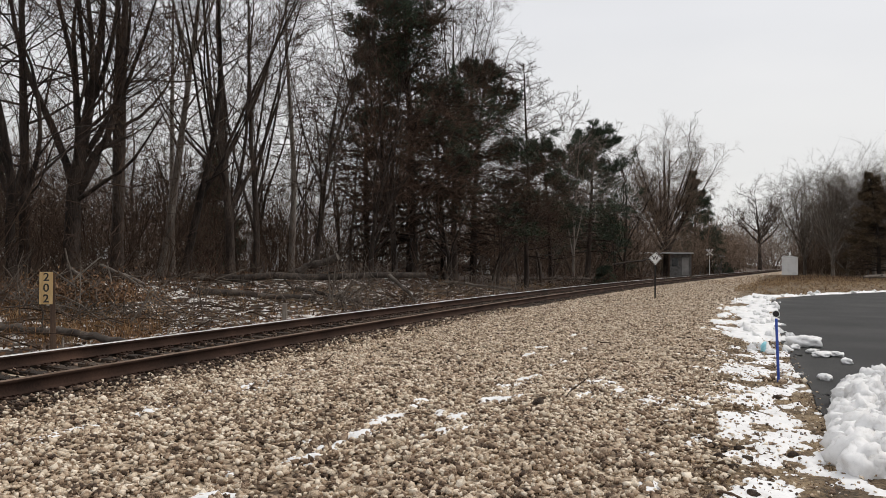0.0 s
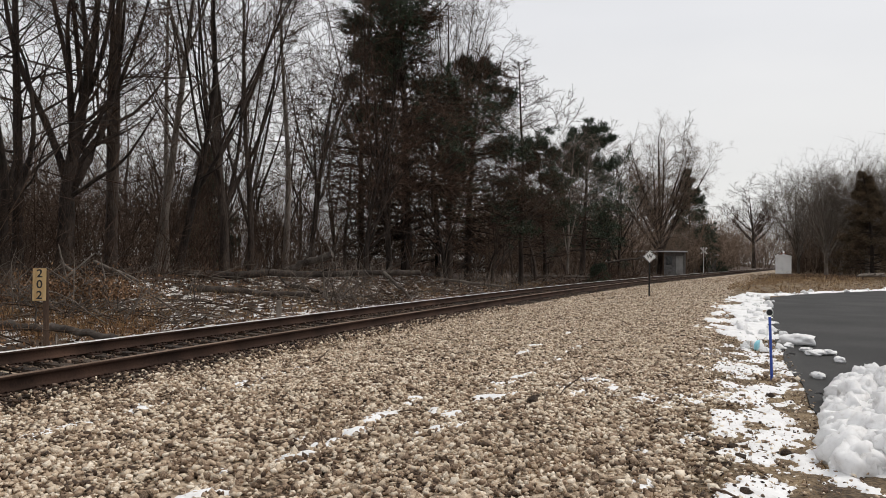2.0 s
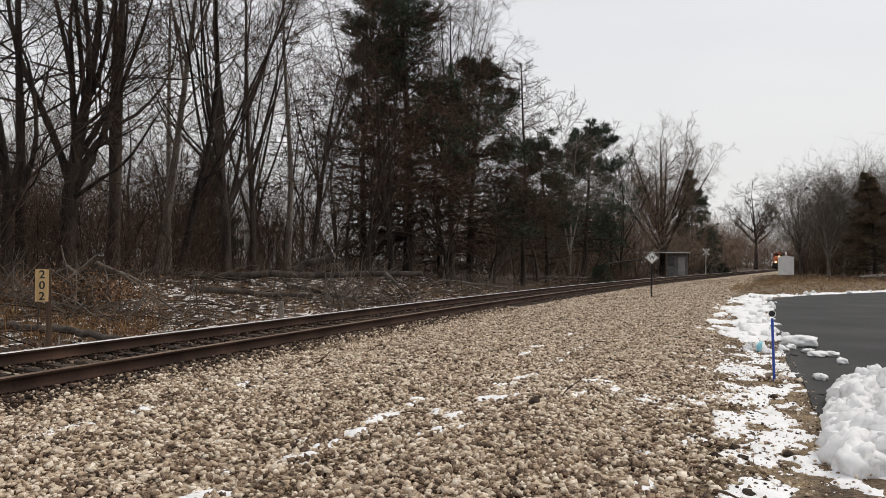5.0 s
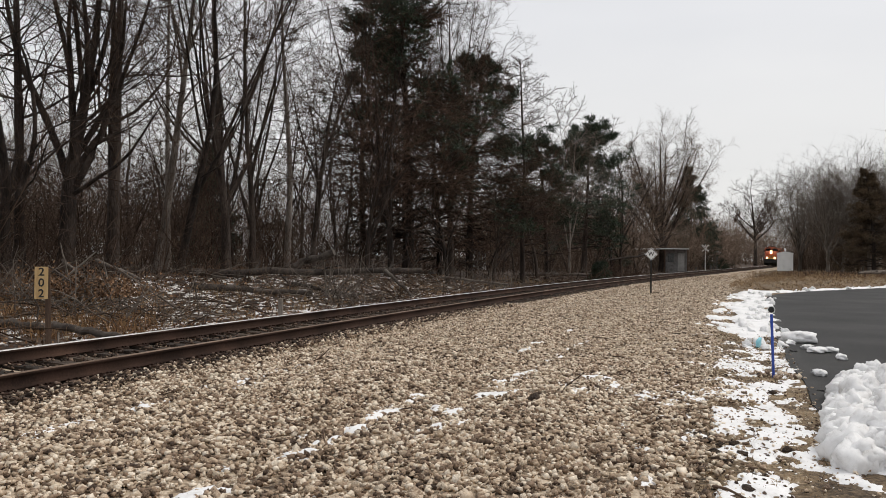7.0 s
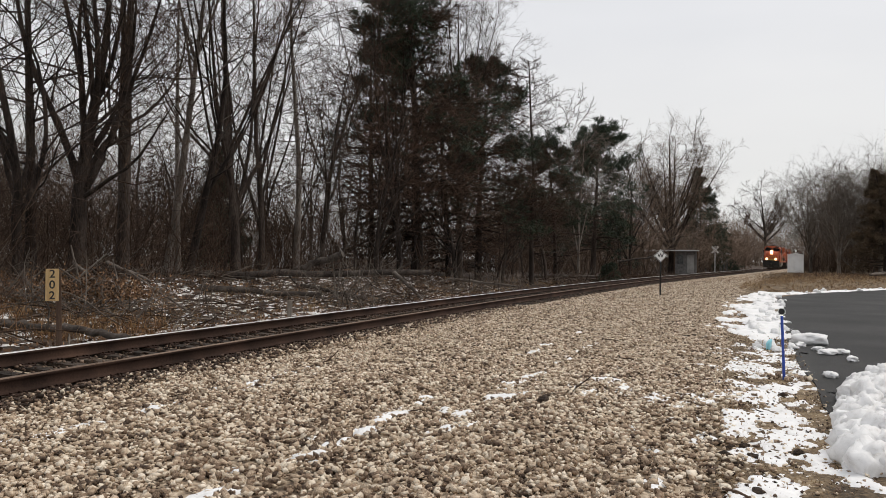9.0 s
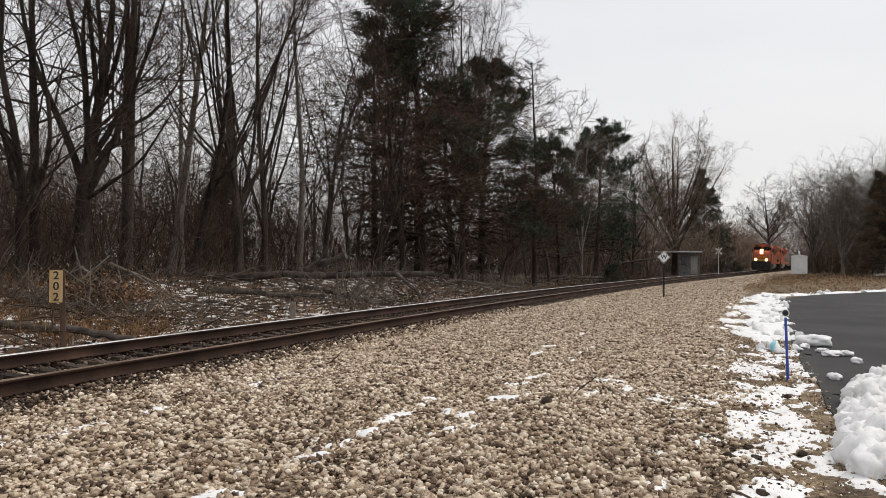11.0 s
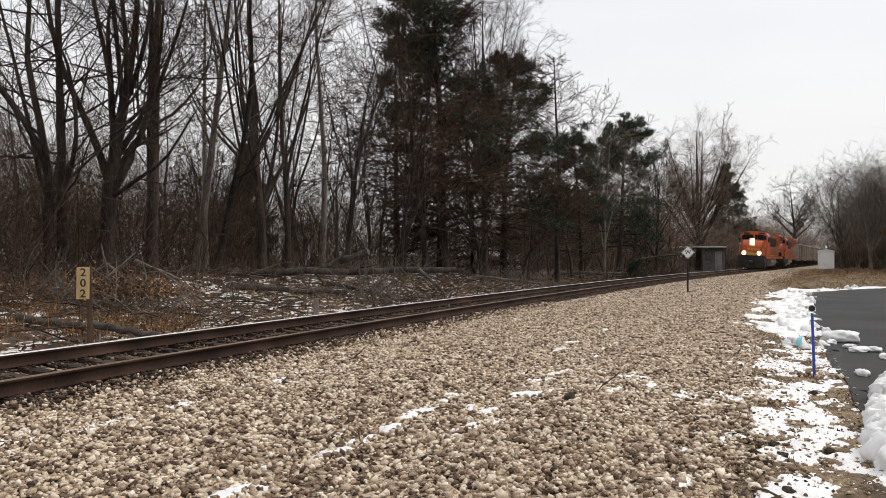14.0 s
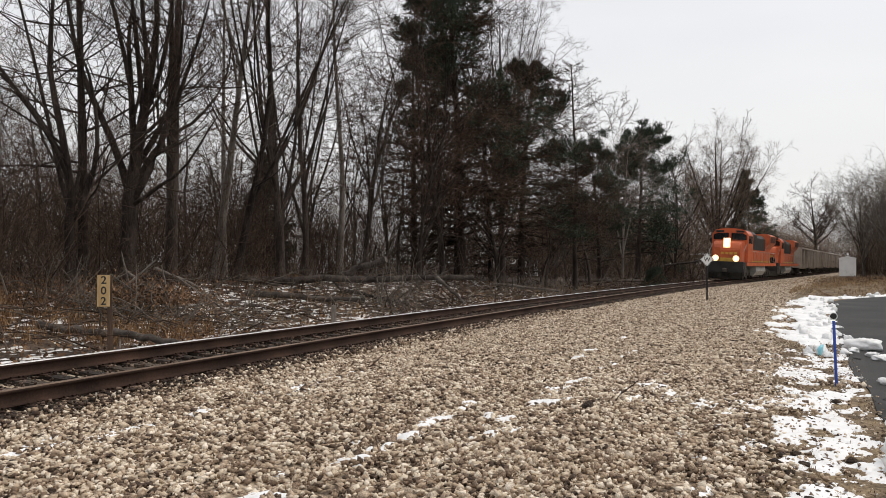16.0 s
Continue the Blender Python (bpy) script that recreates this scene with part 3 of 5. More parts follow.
def tree(name, seed, H, r0, label, lean_to=(0, 0), forks=0, limbs=16, limb=4.0, start=0.3, angle=0.95, lift=0.06, dense=5, fine=2, bark=None, twig=None, fork_at=(0.12, 0.4), fork_angle=0.3, wander=0.07, rmin=0.006, fork_long=0.8, shrink=0.9, share=0.5, group="bare trees of the wood"):
    """A leafless tree: curving stems and limbs in one part, branches and twigs in another."""
    rng = np.random.RandomState(seed)
    t = line(rng, (0, 0, -0.25), (lean_to[0], lean_to[1], 1), H, r0, 0.02, 12, wander, 0.02)
    t[1][0] *= 1.25
    stems = [t]
    if forks:
        stems += brood(rng, [t], forks, fork_at[0], fork_at[1], fork_long, 0.62, fork_angle, 12, wander * 0.75, 0.035, 0.06, 0.5)
    L1 = brood(rng, [t], limbs, start, 0.97, limb / H * 1.25, 0.38, angle, 7, 0.10, lift, 0.2, shrink)
    if forks:
        L1 += brood(rng, stems[1:], max(6, limbs * 2 // 3), start, 0.97, limb / H * 1.2, 0.38, angle, 7, 0.10, lift, 0.2, shrink)
    L2 = brood(rng, L1, dense, 0.15, 1.0, share, 0.5, 0.85, 3, 0.15, 0.03, 0.3, 0.6, 0.4)
    L3 = brood(rng, L2, max(3, dense - 1), 0.15, 1.0, share, 0.55, 0.8, 2, 0.2, 0.02, 0.5, 0.5, 0.3)
    L4 = brood(rng, L3, fine, 0.15, 1.0, share * 1.25, 0.75, 0.7, 1, 0.2, 0.02, 0.6, 0.4, 0.28) if fine else []
    root = thing(name, Matrix.Identity(4), label, "tree", group)
    v1, f1 = tubes(stems, 9)
    v2, f2 = tubes(thicken(L1, rmin * 2), 5)
    part("trunk", mesh_of("trunk", np.concatenate([v1, v2]), np.concatenate([f1, f2 + len(v1)]), bark or BARK, True), None, root)
    part("crown", twig_mesh("crown", thicken(L2, rmin * 1.5) + thicken(L3, rmin), thicken(L4, rmin), twig or TWIG), None, root)
    return root


def tufts(rng, places, dirs, size, blades, width=0.07):
    """Needle tufts: a spray of narrow blades at each place."""
    n = len(places)
    P = np.repeat(np.array(places), blades, 0)
    D = np.repeat(np.array(dirs), blades, 0) * 0.8 + rng.normal(0, 0.6, (n * blades, 3)) + (0, 0, 0.15)
    D /= np.linalg.norm(D, axis=1, keepdims=True)
    W = np.cross(D, rng.normal(0, 1, D.shape))
    W /= np.linalg.norm(W, axis=1, keepdims=True)
    L = size * rng.uniform(0.6, 1.2, (len(P), 1))
    P = P + rng.normal(0, size * 0.3, P.shape) * (1, 1, 0.6)
    v = np.stack([P - W * L * width, P + W * L * width, P + D * L], 1)
    return v.reshape(-1, 3), np.arange(len(P) * 3).reshape(-1, 3)


def pine(name, seed, H, r0, label, whorls=26, reach=4.5, bare=0.35, keep=0.55, start=0.15, size=0.28, blades=11, needle=None, droop=-0.03, top=0.25, bark=None, group="pines of the wood", cone=False, twig=None, side=10, per=(2, 5), inner=0.35, rmin=0.009):
    """A pine: whorled limbs, dead and twiggy below, with separate plates of needle tufts further up."""
    rng = np.random.RandomState(seed)
    t = line(rng, (0, 0, -0.25), (0, 0, 1), H, r0, 0.03, 14, 0.025, 0.03)
    limbs, leafy = [], []
    for w in range(whorls):
        f = start + (0.985 - start) * (w + rng.random_sample()) / whorls
        for q in range(rng.randint(*per)):
            if cone:
                L = reach * (1.02 - f) * rng.uniform(0.75, 1.1) + 0.25
            else:
                L = reach * rng.uniform(0.45, 1.1) * (1 - 0.55 * max(0, f - 0.45) / 0.55) * (0.55 + 0.45 * min(1, f / 0.35)) * (1 - (1 - top) * max(0, f - 0.85) / 0.15)
            k = min(int(f * 14), 13)
            p = t[0][k] * (1 - (f * 14 - k)) + t[0][k + 1] * (f * 14 - k)
            az = rng.uniform(0, 6.283)
            d = np.array([math.cos(az), math.sin(az), (0.35 if f > 0.6 else 0.1) + rng.normal(0, 0.12)])
            limbs.append(line(rng, p, d / np.linalg.norm(d), L, max(0.018, r0 * (1.05 - f) * 0.26), 0.008, 6, 0.09, droop if f < 0.6 else 0.04))
            leafy.append(f > bare and rng.random_sample() < keep)
    twigs = brood(rng, limbs, side, inner * 0.6, 1.0, 0.36, 0.6, 0.85, 3, 0.12, 0.02, 0.5, 0.7, 0.2, flat=0.35)
    points = brood(rng, twigs, 5, 0.15, 1.0, 0.42, 0.7, 0.75, 1, 0.15, 0.03, 0.6, 0.5, 0.15, flat=0.6)
    root = thing(name, Matrix.Identity(4), label, "tree", group)
    v1, f1 = tubes([t], 10)
    v2, f2 = tubes(limbs, 5)
    part("trunk", mesh_of("trunk", np.concatenate([v1, v2]), np.concatenate([f1, f2 + len(v1)]), bark or BARK, True), None, root)
    part("bough", twig_mesh("bough", thicken(twigs, rmin), thicken(points, rmin * 0.9), twig or TWIG), None, root)
    if not any(leafy):
        return root
    spots, dirs = [], []
    for k, on in enumerate(leafy):
        if on:
            for p, r in twigs[k * side:(k + 1) * side]:
                spots += list(p[1:])
                dirs += list(p[1:] - p[:-1])
            for p, r in points[k * side * 5:(k + 1) * side * 5]:
                spots.append(p[1])
                dirs.append(p[1] - p[0])
    dirs = np.array(dirs)
    dirs /= np.linalg.norm(dirs, axis=1, keepdims=True) + 1e-9
    v, f = tufts(rng, spots, dirs, size, blades)
    part("crown", mesh_of("crown", v, f, needle or NEEDLE), None, root, "dark green needles" if needle is None else "")
    return root


def plant(ob, px, distance, turn=0.0, sink=0.0, scale=1.0):
    x, y = spot(px, distance)
    ob.matrix_basis = pose(x, y, ground(x, y) - sink, 0, 0, turn)
    return ob


def again(ob, px, distance, turn, label=""):
    x, y = spot(px, distance)
    c = copy_thing(ob, pose(x, y, ground(x, y), 0, 0, turn))
    if label:
        c["label"] = label
    return c


# the tall trees at the edge of the wood, left to right
plant(tree("bare_tree", 11, 16, 0.19, "tall straight bare hardwood with dark bark", limbs=26, limb=4.4, start=0.16, angle=1.2, lift=0.03, wander=0.015), 42, 30)
plant(tree("bare_tree", 12, 12.5, 0.30, "dark old hardwood that forks low into many curving stems", lean_to=(0.06, 0.05), forks=9, fork_at=(0.22, 0.5), fork_angle=0.5, fork_long=0.75, limbs=12, limb=3.4, start=0.2, wander=0.05), 122, 29)
plant(tree("bare_tree", 13, 17, 0.24, "tall straight bare hardwood with a thick grey trunk", limbs=20, limb=4.2, start=0.25, forks=1, fork_at=(0.02, 0.04), fork_angle=0.06, fork_long=1.0, wander=0.012, angle=1.15), 208, 31)
plant(tree("bare_tree", 14, 15, 0.19, "leaning bare hardwood with pale bark and a forked top", lean_to=(0.13, 0.0), forks=3, fork_at=(0.5, 0.62), fork_angle=0.4, limbs=14, limb=3.8, start=0.35, bark=BARK_PALE, wander=0.02), 284, 34)
plant(tree("bare_tree", 44, 14, 0.13, "slender pale bare hardwood", limbs=16, limb=3.4, start=0.3, wander=0.02, bark=BARK_PALE, angle=1.1), 306, 35)
plant(tree("bare_tree", 45, 14, 0.17, "crooked bare hardwood leaning across its neighbours", lean_to=(0.2, 0.0), forks=4, fork_at=(0.25, 0.5), fork_angle=0.5, limbs=12, limb=4.0, start=0.25, wander=0.06), 322, 34)
plant(tree("bare_tree", 15, 15, 0.22, "bare hardwood with several upright curving stems", forks=9, fork_at=(0.12, 0.4), fork_angle=0.5, limbs=10, limb=3.6, start=0.3, wander=0.05), 408, 37)
plant(tree("bare_tree", 16, 15, 0.16, "slender bare hardwood with rising limbs", forks=4, limbs=14, limb=4.0, start=0.25, wander=0.05), 455, 38)
plant(tree("bare_tree", 18, 13, 0.16, "slender bare hardwood with crossing limbs", forks=5, fork_angle=0.5, limbs=12, limb=4.0, start=0.2, wander=0.07), 560, 41)
plant(tree("bare_tree", 19, 12, 0.17, "crooked bare hardwood with low limbs", forks=5, fork_angle=0.55, limbs=12, limb=4.2, start=0.15, wander=0.09), 20, 28)
plant(pine("dead_pine", 17, 15.2, 0.17, "dead bare pine with short crooked branches", whorls=24, reach=2.9, keep=0.0, start=0.25, bark=BARK_PALE, side=8, per=(2, 4), top=0.9), 516, 40)
plant(pine("spruce_tree", 46, 8.2, 0.10, "small dark spruce behind the bare trees", whorls=30, reach=2.4, bare=0.0, keep=1.0, start=0.06, cone=True, size=0.3, blades=9), 370, 58)
plant(pine("pine", 21, 19.0, 0.40, "large old pine with dark green plates and dead lower limbs", whorls=46, reach=7.2, bare=0.50, keep=0.34, start=0.12, size=0.36, blades=14, top=0.5, twig=TWIG, side=15, rmin=0.015, per=(3, 6)), 730, 50)
plant(pine("pine", 22, 15.4, 0.28, "old pine with dark green plates on its outer limbs", whorls=34, reach=5.0, bare=0.28, keep=0.20, start=0.06, size=0.34, blades=12, twig=TWIG, side=13, rmin=0.016, per=(3, 6)), 838, 55)
plant(pine("pine", 28, 16.6, 0.24, "old pine thinning towards its top", whorls=30, reach=4.6, bare=0.6, keep=0.36, start=0.08, size=0.34, blades=14, twig=TWIG, side=11, rmin=0.012), 648, 53)
plant(pine("dead_pine", 48, 13.5, 0.2, "mostly dead pine with drooping twiggy limbs", whorls=34, reach=5.2, bare=0.45, keep=0.08, start=0.06, size=0.34, twig=TWIG_RED, side=12, rmin=0.014, droop=-0.06), 785, 54)
plant(tree("bare_tree", 123, 15.5, 0.18, "tall bare hardwood crowding the large pine", forks=6, fork_angle=0.35, limbs=12, limb=3.8, start=0.2, wander=0.03, twig=TWIG_RED), 700, 46)
plant(tree("bare_tree", 35, 18.0, 0.22, "tall bare hardwood with a feathery dome above the pines", forks=11, fork_at=(0.2, 0.5), fork_angle=0.32, fork_long=0.62, limbs=20, limb=3.0, start=0.3, angle=0.7, wander=0.012, dense=4, fine=4, share=0.7, shrink=0.4, rmin=0.0055, twig=TWIG), 806, 52)
plant(tree("bare_tree", 24, 10, 0.14, "reddish bare hardwood under the large pine", forks=5, fork_angle=0.55, limbs=12, limb=3.8, start=0.1, twig=TWIG_RED, dense=6), 655, 43)
plant(tree("bare_tree", 29, 9, 0.13, "low bare hardwood under the large pine", forks=5, fork_angle=0.55, limbs=12, limb=3.6, start=0.1, twig=TWIG_RED, dense=6), 800, 47)
plant(tree("bare_tree", 36, 8.5, 0.12, "low spreading hardwood under the large pine", forks=5, fork_angle=0.6, limbs=12, limb=3.6, start=0.1, twig=TWIG, dense=6), 880, 54)
plant(tree("bare_tree", 30, 9.5, 0.13, "low bare hardwood at the wood's edge", forks=5, fork_angle=0.5, limbs=12, limb=3.8, start=0.1, twig=TWIG_RED, dense=6), 960, 60)
plant(pine("dead_pine", 25, 16.0, 0.19, "half-dead pine with a few green tufts near its top", whorls=40, reach=4.0, bare=0.45, keep=0.09, bark=BARK, size=0.3, per=(2, 4), top=0.5), 932, 57)
plant(pine("pine", 47, 11.5, 0.18, "dark pine half hidden behind the bare trees", whorls=24, reach=3.4, bare=0.4, keep=0.75, start=0.15, size=0.28), 975, 64)
plant(tree("bare_tree", 126, 12.6, 0.12, "slender pale bare tree with a forked top", rmin=0.010, forks=3, limbs=10, limb=3.4, start=0.4, bark=BARK_PALE, twig=TWIG_PALE, fork_angle=0.2, wander=0.02, lean_to=(0.02, 0)), 1015, 68)
plant(pine("pine", 27, 15.1, 0.32, "dark green pine with a broad flat crown and drooping boughs", whorls=36, reach=6.6, bare=0.30, keep=0.62, start=0.2, size=0.40, blades=13, droop=-0.07, top=0.6, side=8), 1040, 84)
plant(tree("bare_tree", 34, 13, 0.16, "bare hardwood beside the broad pine", rmin=0.012, forks=5, fork_angle=0.4, limbs=11, limb=3.8, start=0.15, twig=TWIG_PALE), 1105, 88)
plant(tree("maple_tree", 31, 20.0, 0.50, "large bare tree with a round dome of fine twigs", forks=22, fork_at=(0.14, 0.38), fork_angle=0.6, fork_long=0.56, limbs=21, limb=2.8, start=0.2, angle=0.65, lift=0.02, shrink=0.3, dense=4, fine=5, share=0.78, wander=0.012, rmin=0.009, twig=TWIG_BROWN, group="trees beyond the wood"), 1180, 120)
plant(pine("spruce_tree", 32, 18.6, 0.26, "dark grey-green spruce beside the large bare tree", whorls=46, reach=6.2, bare=0.0, keep=0.9, start=0.05, cone=True, size=0.42, blades=8, droop=-0.05, group="trees beyond the wood"), 1230, 150)
plant(tree("bare_tree", 33, 27, 0.62, "bare round-crowned tree far down the line", rmin=0.026, forks=13, fork_at=(0.3, 0.5), fork_angle=0.8, fork_long=0.5, limbs=12, limb=5.4, start=0.3, angle=0.8, shrink=0.4, wander=0.04, dense=4, share=0.7, group="trees beyond the wood"), 1345, 285)
# the trees beyond the lot
# Pale bark and twigs put the haze over these distant trees into their colour.
r1 = plant(tree("bare_tree", 41, 12.4, 0.24, "bare round-crowned tree behind the lot", rmin=0.0085, forks=10, fork_at=(0.1, 0.4), fork_angle=0.6, limbs=10, limb=3.8, start=0.2, angle=0.75, fine=4, share=0.75, shrink=0.4, bark=BARK_PALE, twig=TWIG_PALE, wander=0.03, dense=4, group="trees beyond the lot"), 1425, 125)
r2 = plant(tree("bare_tree", 42, 11.2, 0.22, "bare many-stemmed tree behind the lot", rmin=0.0085, forks=12, fork_at=(0.06, 0.35), fork_angle=0.65, limbs=9, limb=3.6, start=0.2, angle=0.75, fine=4, share=0.75, shrink=0.4, bark=BARK_PALE, twig=TWIG_PALE, wander=0.04, dense=4, group="trees beyond the lot"), 1500, 118)
plant(pine("conifer", 43, 12.2, 0.25, "conifer with winter-browned needles behind the lot", whorls=38, reach=4.4, bare=0.0, keep=0.8, start=0.08, needle=NEEDLE_BROWN, cone=True, size=0.30, blades=8, group="trees beyond the lot"), 1556, 105)
tr = random.Random(9)
for px, d in ((1455, 140), (1470, 116), (1530, 126), (1585, 112), (1620, 125), (1655, 108), (1700, 122), (1440, 170), (1560, 142), (1515, 140), (1490, 132), (1545, 118)):
    again(tr.choice((r1, r2)), px + tr.uniform(-6, 6), d, tr.uniform(0, 360))
# the rest of the wood: lighter trees, repeated
fill = [plant(tree("bare_tree", 50 + k, 7 + 1.6 * k, 0.09 + 0.015 * k, "slender bare tree deeper in the wood", forks=2 + k % 2, fork_angle=0.4, limbs=9, limb=2.8, start=0.15, dense=4, fine=2, twig=(TWIG, TWIG_RED)[k % 2]), 330 + 90 * k, 44 + 4 * k) for k in range(4)]
for k in range(34):
    px = -330 + 1480 * (k + tr.random()) / 34
    edge_d = 20.5 / math.sin(max(0.24, 0.3225 + math.atan((784 - px) / 1441)))
    again(fill[tr.randrange(2 if px > 820 else 4)], px, edge_d + tr.uniform(1, 36), tr.uniform(0, 360))

for px, d in ((872, 62), (898, 70), (918, 66), (952, 74), (972, 70), (1012, 84), (885, 78), (1090, 92)):
    again(fill[tr.randrange(2)], px, d, tr.uniform(0, 360))


def thicket(name, seed, count, place, h0, h1, mat, label, forks=4, r=0.012, lean_out=0.32, fine=2, rmin=0.007):
    """A thicket of thin stems with side shoots, as one mass."""
    rng = np.random.RandomState(seed)
    stems = []
    for k in range(count):
        x, y = place(rng)
        if -6.5 < along(x, y)[1] < 6.5:
            continue
        h = rng.uniform(h0, h1)
        s = line(rng, (x, y, ground(x, y) - 0.1), (rng.normal(0, lean_out), rng.normal(0, lean_out), 1), h, r * (0.6 + 0.25 * h), 0.004, 3, 0.14, 0.02)
        stems.append(s)
    fine_ones = brood(rng, stems, forks, 0.15, 1.0, 0.42, 0.65, 0.8, 1, 0.15, 0.04, 0.4)
    fine_ones += brood(rng, fine_ones, fine, 0.2, 0.95, 0.55, 0.7, 0.75, 1, 0.2, 0.02, 0.5)
    for p, q in stems + fine_ones:
        np.maximum(q, rmin, out=q)
    return tagged(new(name, twig_mesh(name, stems, fine_ones, mat)), label, "undergrowth", kind="stuff")


def wood_edge(near, deep, p0=-350, p1=1120):
    def place(rng):
        px = rng.uniform(p0, p1)
        d = near / math.sin(max(0.2, 0.3225 + math.atan((784 - px) / 1441)))
        return spot(px, d + rng.random_sample() ** 1.3 * deep)
    return place


thicket("undergrowth", 61, 1100, wood_edge(18.0, 15), 0.6, 3.2, TWIG, "dense brown leafless undergrowth of the wood", forks=6, lean_out=0.45)
thicket("undergrowth", 62, 1000, wood_edge(20, 30), 2.5, 7.0, TWIG, "dark brown leafless saplings in the wood", forks=9, lean_out=0.42, fine=3)
thicket("undergrowth", 63, 950, wood_edge(34, 55, -350, 1100), 4, 10, TWIG_BROWN, "far leafless saplings deep in the wood", forks=10, r=0.02, fine=3, rmin=0.010, lean_out=0.45)


def by_bearing(p0, p1, d0, d1):
    return lambda rng: spot(rng.uniform(p0, p1), rng.uniform(d0, d1))


# TWIG_BROWN's lighter tone stands in for aerial haze on these far thickets.
thicket("undergrowth", 65, 520, by_bearing(840, 1140, 96, 150), 6, 13, TWIG_BROWN, "leafless thicket behind the house", forks=11, r=0.025, fine=3, rmin=0.016, lean_out=0.4)
thicket("undergrowth", 68, 300, by_bearing(1100, 1300, 122, 165), 4.5, 10, TWIG_BROWN, "leafless thicket behind the house", forks=11, r=0.025, fine=3, rmin=0.016, lean_out=0.4)
thicket("undergrowth", 66, 480, by_bearing(1225, 1520, 290, 400), 9, 21, TWIG_BROWN, "leafless woods far down the line", forks=11, r=0.035, fine=3, rmin=0.04, lean_out=0.4)
thicket("undergrowth", 67, 480, by_bearing(1440, 1760, 118, 175), 2.5, 8.5, TWIG_BROWN, "leafless thicket behind the lot", forks=10, r=0.025, fine=3, rmin=0.016, lean_out=0.45)
thicket("undergrowth", 70, 650, by_bearing(1225, 1362, 140, 215), 4, 10.5, TWIG_BROWN, "brown leafless thicket beside the far line", forks=11, r=0.03, fine=3, rmin=0.02, lean_out=0.4)
thicket("undergrowth", 73, 330, by_bearing(1412, 1500, 150, 260), 4, 10, TWIG_BROWN, "brown leafless thicket across the far line", forks=11, r=0.03, fine=3, rmin=0.022, lean_out=0.4)
thicket("undergrowth", 72, 320, by_bearing(1408, 1560, 122, 165), 1.5, 5.0, TWIG, "low leafless thicket behind the signal shed", forks=9, r=0.02, fine=3, rmin=0.016, lean_out=0.5)

# ---- further materials ----
ORANGE = material("weathered_orange_paint", [(0.25, (0.33, 0.062, 0.02)), (0.5, (0.50, 0.098, 0.026)), (0.8, (0.58, 0.13, 0.045))], scale=1.2, fine=22, rough=0.45, bump=0.05, mottle=0.4, spec=0.5)
YELLOW = material("faded_yellow_paint", [(0.3, (0.45, 0.26, 0.04)), (0.7, (0.66, 0.42, 0.08))], scale=2, fine=30, rough=0.5, bump=0.03)
BLACK = material("sooty_black_paint", [(0.3, (0.012, 0.011, 0.010)), (0.7, (0.035, 0.032, 0.03))], scale=1.5, fine=20, rough=0.6, bump=0.1, bumpdist=0.005)
RUNNING = material("dusty_running_gear", [(0.3, (0.02, 0.017, 0.014)), (0.7, (0.075, 0.063, 0.052))], scale=2, fine=20, rough=0.8, bump=0.2, bumpdist=0.01)
SILVER = material("grey_tank_paint", [(0.3, (0.20, 0.19, 0.18)), (0.7, (0.36, 0.35, 0.33))], scale=2, fine=20, rough=0.6, bump=0.1, bumpdist=0.005)
CARGREY = material("dusty_grey_car_side", [(0.25, (0.20, 0.17, 0.14)), (0.5, (0.34, 0.29, 0.245)), (0.8, (0.44, 0.39, 0.34))], scale=0.8, fine=12, rough=0.75, bump=0.15, bumpdist=0.01, perobject=0.4)
GLASS = material("dark_cab_glass", [(0.3, (0.008, 0.009, 0.010)), (0.7, (0.016, 0.017, 0.018))], rough=0.12, bump=0, spec=0.5)
WHITE = material("white_paint", [(0.2, (0.62, 0.62, 0.61)), (0.45, (0.80, 0.80, 0.79)), (0.8, (0.86, 0.86, 0.85))], scale=1.5, fine=24, rough=0.6, bump=0.1, bumpdist=0.004)
SIGN_BLACK = material("black_sign_paint", [(0.3, (0.015, 0.015, 0.015)), (0.7, (0.03, 0.03, 0.03))], rough=0.6, bump=0)
POST_WOOD = material("weathered_post_wood", [(0.3, (0.055, 0.034, 0.024)), (0.7, (0.13, 0.085, 0.06))], scale=3, fine=20, stretch3=(5, 5, 0.5), rough=0.9, bump=0.5, bumpdist=0.006)
BOARD = material("yellowed_plywood", [(0.3, (0.42, 0.27, 0.12)), (0.7, (0.60, 0.43, 0.22))], scale=3, fine=16, stretch3=(4, 4, 0.6), rough=0.8, bump=0.2, bumpdist=0.003)
BLUE = material("blue_plastic", [(0.3, (0.02, 0.05, 0.28)), (0.7, (0.03, 0.085, 0.42))], rough=0.4, bump=0.05, spec=0.5)
PALE_BLUE = material("pale_blue_plastic", [(0.3, (0.18, 0.50, 0.60)), (0.7, (0.34, 0.68, 0.78))], rough=0.3, bump=0.1, spec=0.5)
PARTLINE = material("faded_line_paint", [(0.3, (0.25, 0.17, 0.05)), (0.7, (0.55, 0.40, 0.14))], fine=60, bump=0.1)
CLADDING = material("grey_house_siding", [(0.3, (0.10, 0.095, 0.09)), (0.7, (0.20, 0.19, 0.185))], rough=0.8, bump=0.1)
ROOFING = material("snow_dusted_roofing", [(0.3, (0.45, 0.45, 0.46)), (0.7, (0.78, 0.79, 0.80))], scale=1.0, rough=0.8, bump=0.2)
